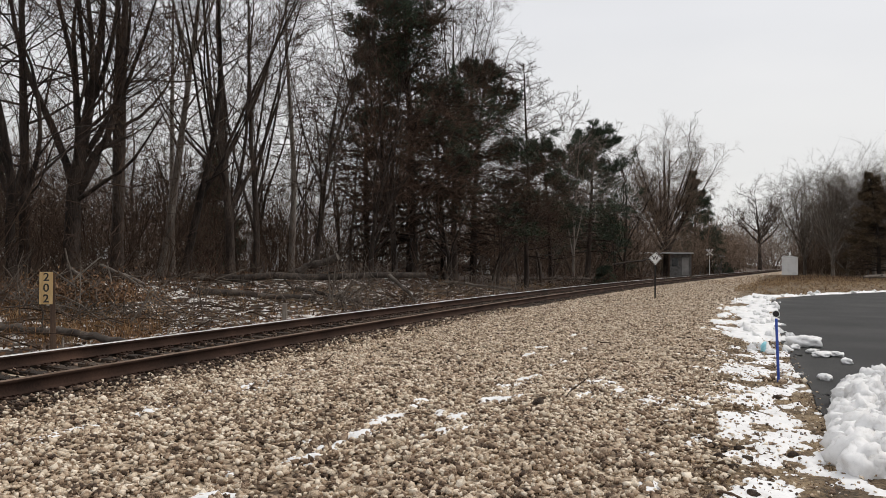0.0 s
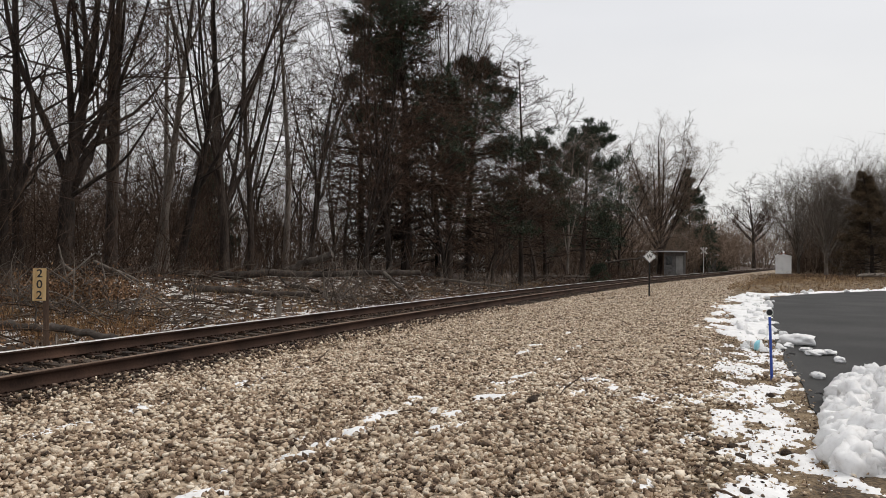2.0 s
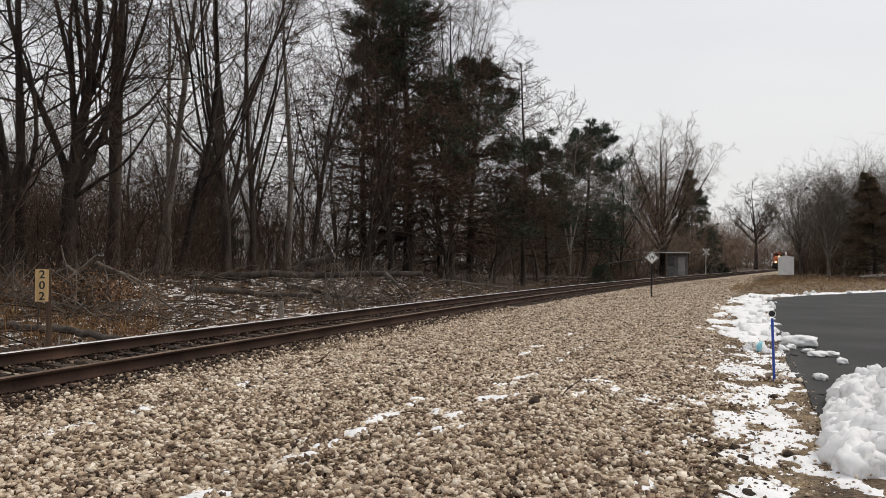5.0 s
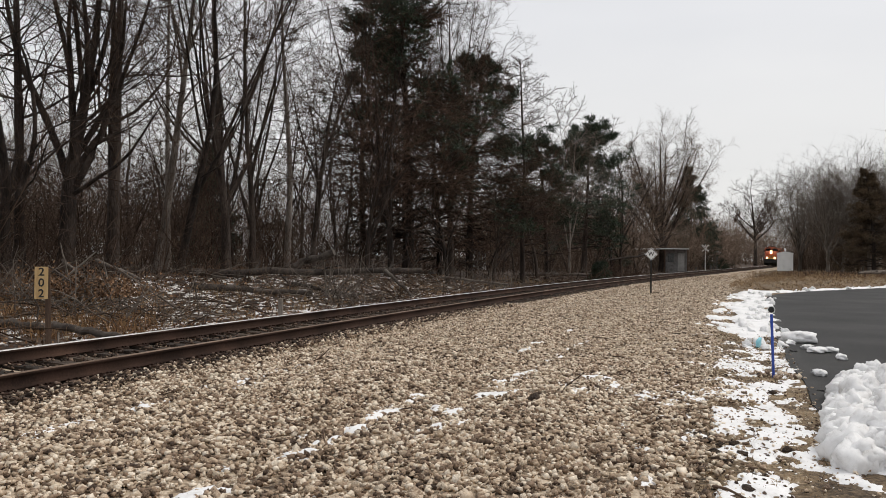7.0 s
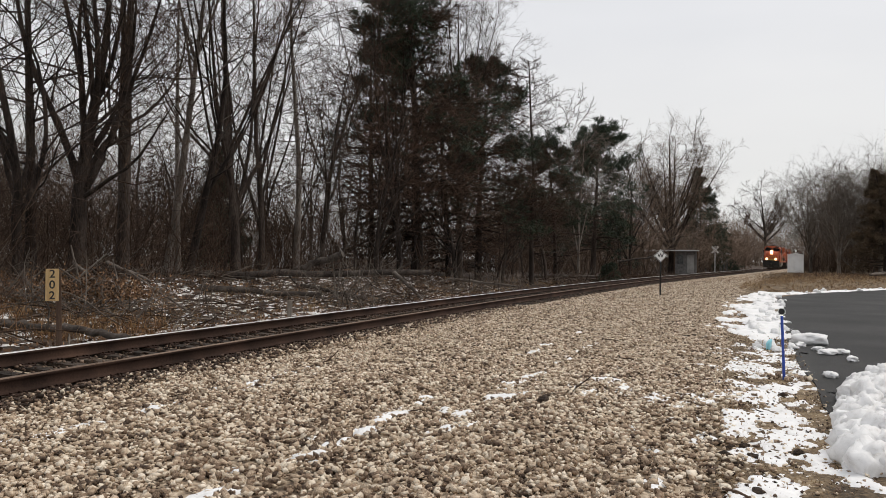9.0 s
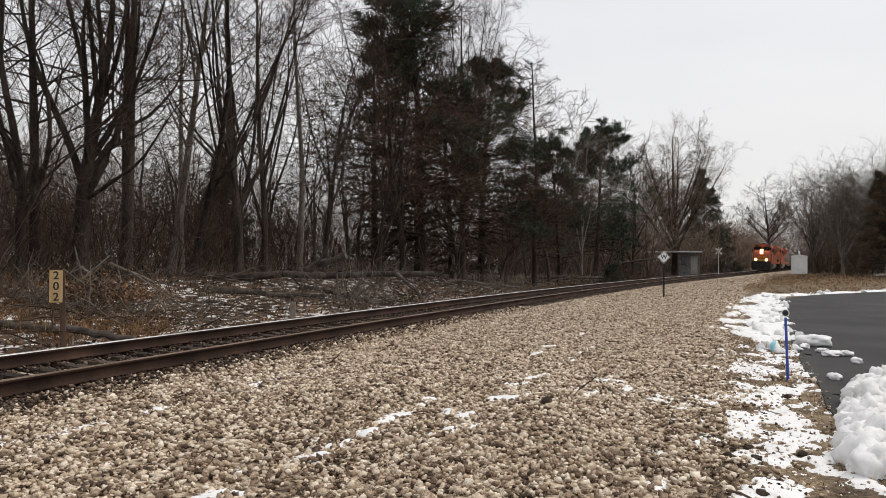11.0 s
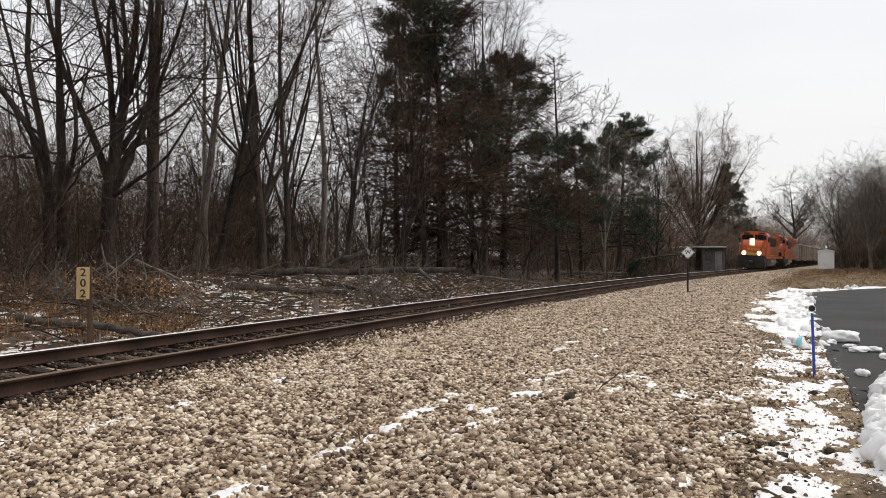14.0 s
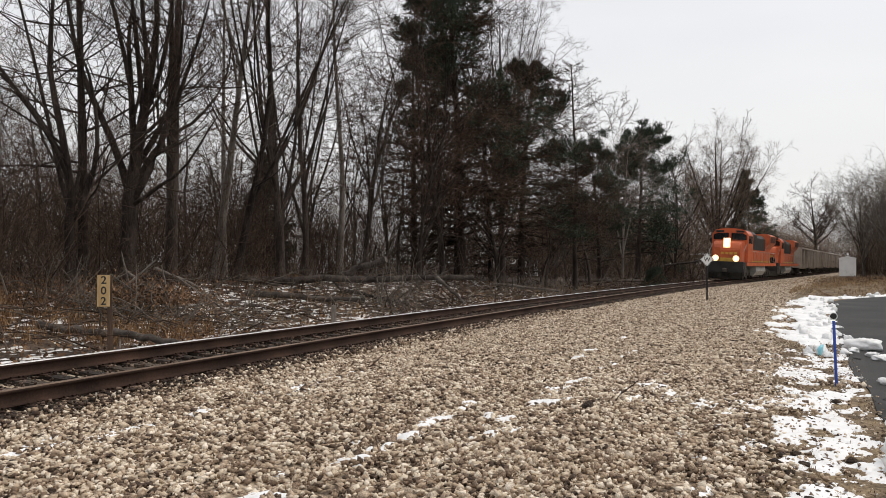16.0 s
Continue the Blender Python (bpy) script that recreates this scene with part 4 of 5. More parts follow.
LOGBARK = material("fallen_log_bark", [(0.25, (0.022, 0.017, 0.014)), (0.5, (0.062, 0.050, 0.042)), (0.8, (0.135, 0.115, 0.098))], scale=2.5, fine=14, rough=0.95, bump=0.9, bumpdist=0.03, perobject=0.3)
LAMP = glow("lit_headlight", (1.0, 0.68, 0.30), 5.0)
# Glare around the lit lamps, built as a glowing orange halo; no real part.
HALO = glow("lit_reflector_bowl", (1.0, 0.42, 0.12), 1.3)

# ---- the train ----


def car_at(s):
    """The pose of a car whose middle stands s metres along the line, running towards the eye."""
    x, y = at(s, 0.0)
    return pose(float(x), float(y), RAIL_TOP + CANT / 2, 0, 0, 180 - math.degrees(float(np.interp(s, S, HEAD)))) @ Matrix.Rotation(-roll, 4, "Y")


def wheelset(radius):
    bm = bmesh.new()
    rod(bm, (-0.95, 0, 0), (0.95, 0, 0), 0.09, n=10)
    for k in (-1, 1):
        rod(bm, (k * 0.69, 0, 0), (k * 0.82, 0, 0), radius, n=28)
        rod(bm, (k * 0.66, 0, 0), (k * 0.69, 0, 0), radius + 0.026, n=28)
        rod(bm, (k * 0.82, 0, 0), (k * 0.90, 0, 0), radius * 0.28, n=14)
        for a in range(5):
            c, s = math.cos(a * 1.2566), math.sin(a * 1.2566)
            rod(bm, (k * 0.815, c * radius * 0.55, s * radius * 0.55), (k * 0.83, c * radius * 0.55, s * radius * 0.55), 0.07, n=8)
    me = bpy.data.meshes.new("wheelset")
    bm.to_mesh(me)
    bm.free()
    me.materials.append(RUNNING)
    return me


def truck(parent, y0, axles, radius, wheel):
    """A truck: frame, springs and its wheelsets."""
    bm = bmesh.new()
    half = (axles - 1) * 0.9
    for k in (-1, 1):
        prism(bm, [(-half - 0.45, 0.52), (-half - 0.45, 0.80), (-0.6, 1.0), (0.6, 1.0), (half + 0.45, 0.80), (half + 0.45, 0.52), (0.5, 0.45), (-0.5, 0.45)], k * 1.0 - 0.07, k * 1.0 + 0.07)
    bmesh.ops.rotate(bm, matrix=Matrix.Rotation(radians(90), 3, "Z"), verts=bm.verts)
    for a in range(axles):
        y = (a - (axles - 1) / 2) * 1.8
        for k in (-1, 1):
            box(bm, k * 1.06 - 0.12, k * 1.06 + 0.12, y - 0.17, y + 0.17, radius - 0.17, radius + 0.17, 0.03)
            for q in (-0.42, 0.42):
                rod(bm, (k * 1.0, y + q, 0.5), (k * 1.0, y + q, 0.86), 0.09, n=10)
    box(bm, -0.95, 0.95, -0.25, 0.25, 0.6, 1.0, 0.03)
    t = part("truck", bm, RUNNING, parent, "dusty dark truck frame", pose(0, y0, 0))
    sets = [part("wheelset", wheel, None, t, m=pose(0, (a - (axles - 1) / 2) * 1.8, radius)) for a in range(axles)]
    return t, sets


def locomotive(label):
    root = thing("locomotive", Matrix.Identity(4), label, "locomotive", "locomotives of the train")
    wheel = wheelset(0.53)
    sets = []
    for y0 in (6.7, -6.7):
        sets += truck(root, y0, 3, 0.53, wheel)[1]
    part("underframe", box(bmesh.new(), -1.5, 1.5, -10.7, 10.7, 1.28, 1.62, 0.03), BLACK, root)
    bm = bmesh.new()
    for k in (-1, 1):
        box(bm, k * 1.52 - 0.02, k * 1.52 + 0.02, -10.5, 9.3, 1.30, 1.60, 0.01)
    part("side_sill", bm, ORANGE, root, "orange sill stripe")
    part("fuel_tank", prism(bmesh.new(), [(-1.35, 1.28), (-1.45, 0.8), (-1.15, 0.38), (1.15, 0.38), (1.45, 0.8), (1.35, 1.28)], -3.2, 3.0), SILVER, root, "grey dusty fuel tank")
    # pilot, plough, coupler, steps
    part("pilot", box(bmesh.new(), -1.48, 1.48, 10.75, 11.0, 0.62, 1.66, 0.04), BLACK, root, "black pilot plate")
    bm = bmesh.new()
    for k in (-1, 1):
        vs = [bm.verts.new(c) for c in ((0, 11.55, 0.16), (k * 1.42, 11.05, 0.16), (k * 1.42, 11.0, 0.72), (0, 11.25, 0.72))]
        bm.faces.new(vs if k > 0 else vs[::-1])
    bmesh.ops.solidify(bm, geom=bm.faces[:], thickness=0.04)
    part("snow_plow", bm, RUNNING, root, "dusty grey snow plow")
    bm = box(bmesh.new(), -0.16, 0.16, 10.9, 11.75, 0.74, 1.06, 0.05)
    box(bm, -0.22, 0.10, 11.65, 11.95, 0.76, 1.04, 0.06)
    part("coupler", bm, RUNNING, root)
    for k in (-1, 1):
        bm = bmesh.new()
        for q in range(4):
            box(bm, k * 1.28 - 0.26, k * 1.28 + 0.26, 10.15 + 0.06 * q, 10.7, 0.42 + 0.31 * q, 0.46 + 0.31 * q, 0.01)
        box(bm, k * 1.53 - 0.02, k * 1.53 + 0.02, 10.1, 10.75, 0.4, 1.6, 0.01)
        part("step", bm, RUNNING, root)
    # nose
    bm = prism(bmesh.new(), [(10.75, 1.62), (10.75, 2.75), (10.55, 3.25), (10.2, 3.42), (9.2, 3.5), (9.2, 1.62)], -1.32, 1.32)
    bmesh.ops.rotate(bm, matrix=Matrix.Rotation(radians(90), 3, "Z"), verts=bm.verts)
    for v in bm.verts:
        v.co.x = -v.co.x
        if v.co.y > 9.5:
            v.co.x *= 0.86
    bmesh.ops.recalc_face_normals(bm, faces=bm.faces)
    bmesh.ops.bevel(bm, geom=bm.edges[:], offset=0.07, segments=2, affect="EDGES")
    part("nose", bm, ORANGE, root)
    bm = bmesh.new()
    box(bm, -1.0, 1.0, 10.72, 10.765, 1.66, 1.98, 0.01)
    part("nose_stripe", bm, YELLOW, root, "yellow stripe across the nose foot")
    bm = bmesh.new()
    for x in (-0.88, -0.52, -0.16, 0.2):
        box(bm, x, x + 0.26, 10.71, 10.775, 2.28, 2.48, 0.01)
    part("emblem", bm, YELLOW, root, "yellow emblem on the nose")
    part("nose_door", box(bmesh.new(), 0.52, 1.02, 10.70, 10.78, 1.75, 2.9, 0.03), ORANGE, root)
    # cab
    bm = prism(bmesh.new(), [(-1.55, 1.62), (-1.55, 4.12), (-1.2, 4.5), (-0.5, 4.62), (0.5, 4.62), (1.2, 4.5), (1.55, 4.12), (1.55, 1.62)], 6.4, 9.25)
    bmesh.ops.bevel(bm, geom=bm.edges[:], offset=0.05, segments=2, affect="EDGES")
    part("cab", bm, ORANGE, root)
    part("cab_roof", prism(bmesh.new(), [(-1.3, 4.44), (-1.2, 4.53), (-0.5, 4.655), (0.5, 4.655), (1.2, 4.53), (1.3, 4.44)], 6.35, 9.0), BLACK, root)
    for k in (-1, 1):
        bm = prism(bmesh.new(), [(k * 0.12, 3.62), (k * 0.12, 4.2), (k * 1.05, 4.2), (k * 1.4, 4.02), (k * 1.42, 3.6)], 9.2, 9.29)
        part("windshield", bm, GLASS, root, "dark cab windshield")
        for y0 in (6.9, 8.0):
            part("side_window", box(bmesh.new(), k * 1.53 - 0.04, k * 1.53 + 0.04, y0, y0 + 0.85, 3.3, 4.0, 0.02), GLASS, root)
        part("mirror", box(bmesh.new(), k * 1.68 - 0.10, k * 1.68 + 0.10, 9.0, 9.08, 3.35, 3.75, 0.02), BLACK, root)
        part("number_board", box(bmesh.new(), k * 0.86 - 0.34, k * 0.86 + 0.34, 9.2, 9.32, 4.26, 4.44, 0.02), BLACK, root, "dark number board")
        bm = rod(bmesh.new(), (k * 0.86, 10.86, 1.93), (k * 0.86, 11.02, 1.93), 0.33, n=20)
        lamp = part("ditch_light", bm, BLACK, root)
        part("lens", rod(bmesh.new(), (k * 0.86, 11.0, 1.93), (k * 0.86, 11.05, 1.93), 0.19, 0.16, n=20), LAMP, lamp, "glowing warm lens")
        # Glowing halo disc added behind the lens to imitate its glare.
        part("reflector", rod(bmesh.new(), (k * 0.86, 11.0, 1.93), (k * 0.86, 11.03, 1.93), 0.31, 0.28, n=20), HALO, lamp, "orange-lit reflector bowl")
    bm = box(bmesh.new(), -0.26, 0.26, 10.3, 10.72, 2.92, 3.66, 0.05)
    lamp = part("headlight", bm, ORANGE, root, "twin headlight housing on the nose")
    bm = bmesh.new()
    for z in (3.12, 3.46):
        rod(bm, (0, 10.70, z), (0, 10.79, z), 0.21, 0.19, n=20)
    part("lens", bm, LAMP, lamp, "glowing warm lens")
    # Same added glow for the headlight, as a flat box behind the lenses.
    part("reflector", box(bmesh.new(), -0.30, 0.30, 10.68, 10.75, 2.86, 3.72, 0.03), HALO, lamp, "orange-lit reflector bowl")
    part("exhaust_stack", box(bmesh.new(), -0.3, 0.3, 1.6, 2.6, 4.3, 4.62, 0.03), BLACK, root)
    # long hood
    part("hood", prism(bmesh.new(), [(-1.0, 1.62), (-1.0, 4.0), (-0.75, 4.3), (0.75, 4.3), (1.0, 4.0), (1.0, 1.62)], -9.6, 6.4), ORANGE, root)
    bm = prism(bmesh.new(), [(-1.04, 2.85), (-1.04, 4.02), (-0.78, 4.34), (0.78, 4.34), (1.04, 4.02), (1.04, 2.85)], -5.2, 6.35)
    part("hood_top", bm, BLACK, root, "black upper hood")
    part("blower_housing", prism(bmesh.new(), [(-1.35, 3.3), (-1.45, 4.2), (-1.1, 4.5), (1.1, 4.5), (1.45, 4.2), (1.35, 3.3)], 3.4, 5.9), BLACK, root)
    part("radiator", prism(bmesh.new(), [(-1.0, 3.1), (-1.5, 3.7), (-1.5, 4.45), (-1.2, 4.6), (1.2, 4.6), (1.5, 4.45), (1.5, 3.7), (1.0, 3.1)], -9.7, -5.2), ORANGE, root)
    for k in (-1, 1):
        bm = bmesh.new()
        for q in range(11):
            box(bm, k * 1.5 - 0.03, k * 1.5 + 0.03, -9.4, -5.5, 3.76 + q * 0.058, 3.79 + q * 0.058, 0)
        part("louvre", bm, BLACK, root)
        bm = bmesh.new()
        for q in range(12):
            box(bm, k * 1.02 - 0.015, k * 1.02 + 0.015, -5.0 + q * 0.92, -4.2 + q * 0.92, 1.8, 2.8, 0.01)
        part("hood_door", bm, ORANGE, root)
        part("hood_stripe", box(bmesh.new(), k * 1.045 - 0.01, k * 1.045 + 0.01, -9.5, 6.3, 1.66, 1.78, 0), YELLOW, root)
        bm = bmesh.new()
        for q in range(10):
            rod(bm, (k * 1.48, -10.4 + q * 1.85, 1.6), (k * 1.48, -10.4 + q * 1.85, 2.65), 0.02, n=6)
        rod(bm, (k * 1.48, -10.4, 2.65), (k * 1.48, 6.25, 2.65), 0.02, n=6)
        part("handrail", bm, SILVER, root, "pale handrail along the walkway")
        bm = rod(bmesh.new(), (k * 1.45, 10.7, 1.0), (k * 1.45, 10.7, 2.6), 0.022, n=6)
        rod(bm, (k * 1.45, 10.7, 2.6), (k * 1.45, 9.4, 3.2), 0.022, n=6)
        part("handrail", bm, SILVER, root)
    bm = bmesh.new()
    for y in (-8.6, -7.4, -6.2):
        rod(bm, (0, y, 4.58), (0, y, 4.68), 0.55, n=20)
    part("fan", bm, BLACK, root)
    part("horn", box(bmesh.new(), -0.25, 0.25, 7.2, 7.7, 4.6, 4.8, 0.03), BLACK, root)
    return root, sets


def gondola():
    root = thing("coal_gondola", Matrix.Identity(4), "tall dusty grey coal gondola with ribbed sides", "freight car", "gondolas of the train")
    wheel = wheelset(0.46)
    for y0 in (5.4, -5.4):
        truck(root, y0, 2, 0.46, wheel)
    bm = bmesh.new()
    for k in (-1, 1):
        box(bm, k * 1.5 - 0.03, k * 1.5 + 0.03, -7.3, 7.3, 1.05, 3.75, 0.01)
        box(bm, -1.5, 1.5, k * 7.27 - 0.03, k * 7.27 + 0.03, 1.05, 3.75, 0.01)
    part("body", bm, CARGREY, root)
    part("floor_pan", prism(bmesh.new(), [(-1.5, 1.25), (-1.1, 0.85), (1.1, 0.85), (1.5, 1.25)], -4.0, 4.0), CARGREY, root)
    part("load", box(bmesh.new(), -1.46, 1.46, -7.2, 7.2, 1.1, 3.2, 0.0), BLACK, root, "black coal load")
    bm = bmesh.new()
    for k in (-1, 1):
        box(bm, k * 1.55 - 0.06, k * 1.55 + 0.06, -7.35, 7.35, 3.68, 3.85, 0.01)
        box(bm, -1.55, 1.55, k * 7.3 - 0.06, k * 7.3 + 0.06, 3.68, 3.85, 0.01)
    part("top_chord", bm, CARGREY, root)
    for k in (-1, 1):
        for q in range(11):
            y = -7.0 + q * 1.4
            part("rib", box(bmesh.new(), k * 1.57 - 0.05, k * 1.57 + 0.05, y - 0.07, y + 0.07, 1.05, 3.7, 0), CARGREY, root)
    part("centre_sill", box(bmesh.new(), -0.3, 0.3, -8.0, 8.0, 0.75, 1.05, 0.02), RUNNING, root)
    return root


LEAD, LEAD_WHEELS = locomotive("weathered orange and black diesel locomotive with lit headlights")
SECOND = copy_thing(LEAD, Matrix.Identity(4))
tagged(SECOND, "second orange and black diesel locomotive, lights off")
# Lenses and the added halo parts lose their glow on this unit.
for o in SECOND.children_recursive:
    if o.name.startswith(("lens", "reflector")):
        o.data = o.data.copy()
        o.data.materials[0] = GLASS
        o["label"] = "unlit dark glass"
CARS = [gondola()]
CARS += [copy_thing(CARS[0], Matrix.Identity(4)) for _ in range(17)]
FRONT, SPEED = 74.7, 15.0
TRAIN = [(LEAD, 11.8), (SECOND, 11.8 + 23.4)] + [(c, 11.8 + 23.4 + 20.4 + 16.3 * k) for k, c in enumerate(CARS)]

# ---- signs, stake, sheds ----


def spot3(px, py, d):
    """A place in space by its bearing, its height against the level of the eye, and its distance."""
    x, y = spot(px, d)
    return Vector((x, y, EYE - (py - 462.3 - 0.0099 * (px - 784)) * d * math.cos(math.atan((px - 784) / 1441)) / 1441))


def letters(text, size, mat, parent, m, name="letter"):
    c = bpy.data.curves.new(name, "FONT")
    c.body, c.size, c.align_x, c.align_y, c.extrude, c.offset = text, size, "CENTER", "CENTER", 0.004, 0.004
    tmp = new(name, c)
    me = bpy.data.meshes.new_from_object(tmp.evaluated_get(bpy.context.evaluated_depsgraph_get()))
    bpy.data.objects.remove(tmp)
    me.materials.clear()
    me.materials.append(mat)
    return part(name, me, None, parent, m=m)


def facing(x, y, z):
    """Upright at that place, its local -y side towards the eye."""
    return pose(x, y, z, 0, 0, -math.degrees(math.atan2(x, y)))


b = spot3(97, 612, 18.6)
MILE = thing("milepost", facing(b.x, b.y, ground(b.x, b.y)), "wooden milepost with a yellowed number board", "sign")
part("post", box(bmesh.new(), -0.055, 0.055, -0.05, 0.05, -0.3, 1.6, 0.01), POST_WOOD, MILE, m=pose(0, 0, 0, 0, -1.5, 0))
part("board", box(bmesh.new(), -0.275, -0.025, -0.08, -0.055, 0.98, 1.64, 0.006), BOARD, MILE, "yellowed plywood board")
for ch, z in (("2", 1.53), ("0", 1.31), ("2", 1.09)):
    letters(ch, 0.23, SIGN_BLACK, MILE, pose(-0.15, -0.084, z, 90, 0, 0), "digit")
b = spot3(1160, 526, 40)
WHISTLE = thing("whistle_post", facing(b.x, b.y, ground(b.x, b.y)), "white diamond whistle sign on a dark metal post", "sign")
part("post", box(bmesh.new(), -0.04, 0.04, -0.03, 0.03, -0.3, 1.9, 0.008), BLACK, WHISTLE)
dm = Matrix.Rotation(radians(45), 4, "Y")
part("plate", box(bmesh.new(), -0.22, 0.22, -0.05, -0.035, -0.22, 0.22, 0.004), WHITE, WHISTLE, "white diamond plate", pose(0, 0, 1.88) @ dm)
bm = bmesh.new()
for k in (-1, 1):
    box(bm, -0.2, 0.2, -0.056, -0.051, k * 0.2 - 0.008, k * 0.2 + 0.008)
    box(bm, k * 0.2 - 0.008, k * 0.2 + 0.008, -0.0565, -0.0515, -0.2, 0.2)
part("border", bm, SIGN_BLACK, WHISTLE, "", pose(0, 0, 1.88) @ dm)
letters("W", 0.27, SIGN_BLACK, WHISTLE, pose(0, -0.058, 1.88, 90, 0, 0))

b = spot3(1379, 668, 13.3)
z0 = ground(b.x, b.y)
STAKE = thing("marker_stake", facing(b.x, b.y, z0) @ pose(0, 0, 0, 0, -2.2, 0), "blue plastic marker stake with a round dark reflector", "marker stake")
part("pole", rod(bmesh.new(), (0, 0, -0.2), (0, 0, 0.95), 0.021, n=10), BLUE, STAKE)
part("reflector_ring", rod(bmesh.new(), (0, -0.012, 1.02), (0, 0.012, 1.02), 0.055, n=24), WHITE, STAKE, "pale rim")
part("reflector", rod(bmesh.new(), (0, -0.022, 1.02), (0, -0.010, 1.02), 0.044, n=24), SIGN_BLACK, STAKE, "dark round reflector")

# the small white signal shed by the line
sx, sy = spot(1398, 118)
SHED = thing("signal_shed", facing(sx, sy, spot3(1398, 479, 118).z), "small white metal signal shed beside the line", "shed")
part("wall", box(bmesh.new(), -0.98, 0.98, -0.8, 0.8, -0.6, 1.72, 0.02), WHITE, SHED)
part("roof", prism(bmesh.new(), [(-1.06, 1.70), (-1.06, 1.76), (0, 2.0), (1.06, 1.76), (1.06, 1.70)], -0.9, 0.9), WHITE, SHED)
part("door", box(bmesh.new(), -0.4, 0.4, -0.83, -0.79, 0.0, 1.6, 0.01), WHITE, SHED)
part("vent", rod(bmesh.new(), (0, 0, 2.1), (0, 0, 2.4), 0.11, n=12), WHITE, SHED)

# low house with a carport beyond the bend
hx, hy = spot(1178, 118)
HOUSE = thing("house", facing(hx, hy, spot3(1178, 487, 118).z) @ Matrix.Scale(1.2, 4), "low grey house with a snow-dusted flat roof and carport", "house")
part("wall", box(bmesh.new(), 0.5, 2.9, 0.3, 5.0, -0.5, 2.5, 0.02), CLADDING, HOUSE)
part("roof", box(bmesh.new(), -3.1, 3.1, -0.6, 5.6, 2.5, 2.62, 0.03), ROOFING, HOUSE)
for x in (-2.95, -1.2, 0.4, 2.95):
    part("post", box(bmesh.new(), x - 0.06, x + 0.06, -0.5, -0.38, -0.5, 2.5, 0), POST_WOOD, HOUSE)
part("window", box(bmesh.new(), 0.75, 1.4, 0.24, 0.31, 1.0, 2.0, 0.01), GLASS, HOUSE)
part("door", box(bmesh.new(), 1.85, 2.6, 0.22, 0.31, 0.0, 2.05, 0.01), SILVER, HOUSE)
hx, hy = spot(1248, 165)
HOUSE2 = thing("house", facing(hx, hy, spot3(1248, 480, 165).z) @ Matrix.Scale(1.2, 4), "small far house with white trim behind trees", "house")
part("wall", box(bmesh.new(), -2.6, 2.6, 0, 5, -0.5, 2.3, 0.02), CLADDING, HOUSE2)
part("roof", prism(bmesh.new(), [(-3.0, 2.25), (-3.0, 2.4), (0, 3.5), (3.0, 2.4), (3.0, 2.25)], -0.4, 5.4), ROOFING, HOUSE2)
for x in (-1.9, -0.5, 1.1):
    part("window", box(bmesh.new(), x, x + 0.8, -0.05, 0.02, 0.9, 1.9, 0.01), WHITE, HOUSE2)
for px, py, d, w, h in ((466, 452, 70, 2.6, 2.4), (120, 448, 60, 3.0, 2.0), (340, 446, 66, 2.4, 1.6), (855, 462, 95, 1.6, 1.2)):
    b = spot3(px, py + 22, d)
    hs = thing("shed", facing(b.x, b.y, ground(b.x, b.y)), "pale outbuilding glimpsed through the bare wood", "shed", "outbuildings behind the wood")
    part("wall", box(bmesh.new(), -w / 2, w / 2, 0, 2.4, -0.3, h + 0.6, 0.02), WHITE, hs)
    part("roof", prism(bmesh.new(), [(-w / 2 - 0.2, h + 0.55), (-w / 2 - 0.2, h + 0.65), (0, h + 1.2), (w / 2 + 0.2, h + 0.65), (w / 2 + 0.2, h + 0.55)], -0.3, 2.7), CLADDING, hs)
    part("door", box(bmesh.new(), -0.45, 0.35, -0.05, 0.01, 0, 1.9, 0.01), CLADDING, hs)
# crossing sign
b = spot3(1256, 482, 140)
XB = thing("crossing_sign", facing(b.x, b.y, b.z) @ Matrix.Scale(1.2, 4), "white crossed boards of a level-crossing sign", "sign")
part("post", box(bmesh.new(), -0.05, 0.05, -0.04, 0.04, -0.8, 3.2, 0.01), WHITE, XB)
for k in (-1, 1):
    part("crossed_board", box(bmesh.new(), -0.6, 0.6, -0.06 - 0.02 * k, -0.045 - 0.02 * k, -0.11, 0.11, 0.003), WHITE, XB, "", pose(0, 0, 2.7, 0, k * 45, 0))

# ---- snow ----
v, f = sheet(18.5, 47, 0.10, 7.0, 9.75, 0.05, lambda a, b: 0.85 - np.abs(b - 8.85 + 0.15 * wob(a, a * 0.4, 0.5)) * 1.15 / (1 - 0.25 * smooth(30, 47, a)) + 0.9 * rough(a * 0.8, b * 1.2, 1.0) + 0.3 * fractal(a * 5, b * 7, 23, 3) - 0.12 - 0.9 * np.exp(-((a - 36) / 3) ** 2 - ((b - 8.35) / 0.35) ** 2) - 1.5 * (1 - smooth(19, 21, a)), 0.08)
tagged(new("snow_bank", mesh_of("snow_bank", v, f, SNOW, True)), "ridge of old white snow along the lot's edge", "snow", kind="stuff")
v, f = sheet(4.5, 19.5, 0.045, 7.5, 9.75, 0.03, lambda a, b: 0.36 - np.abs(b - 8.95) * 0.85 + 1.15 * rough(a * 1.35, b * 1.5, 1.0) + 0.45 * fractal(a * 9, b * 11, 21, 3) - 0.25 * smooth(14, 17, a) - 0.5 * np.exp(-((b - 9.15) / 0.3) ** 2 - ((a - 6.6) / 0.9) ** 2), 0.03)
tagged(new("snow_patch", mesh_of("snow_patch", v, f, SNOW, True)), "thin melting snow patches on dead turf", "snow", kind="stuff")
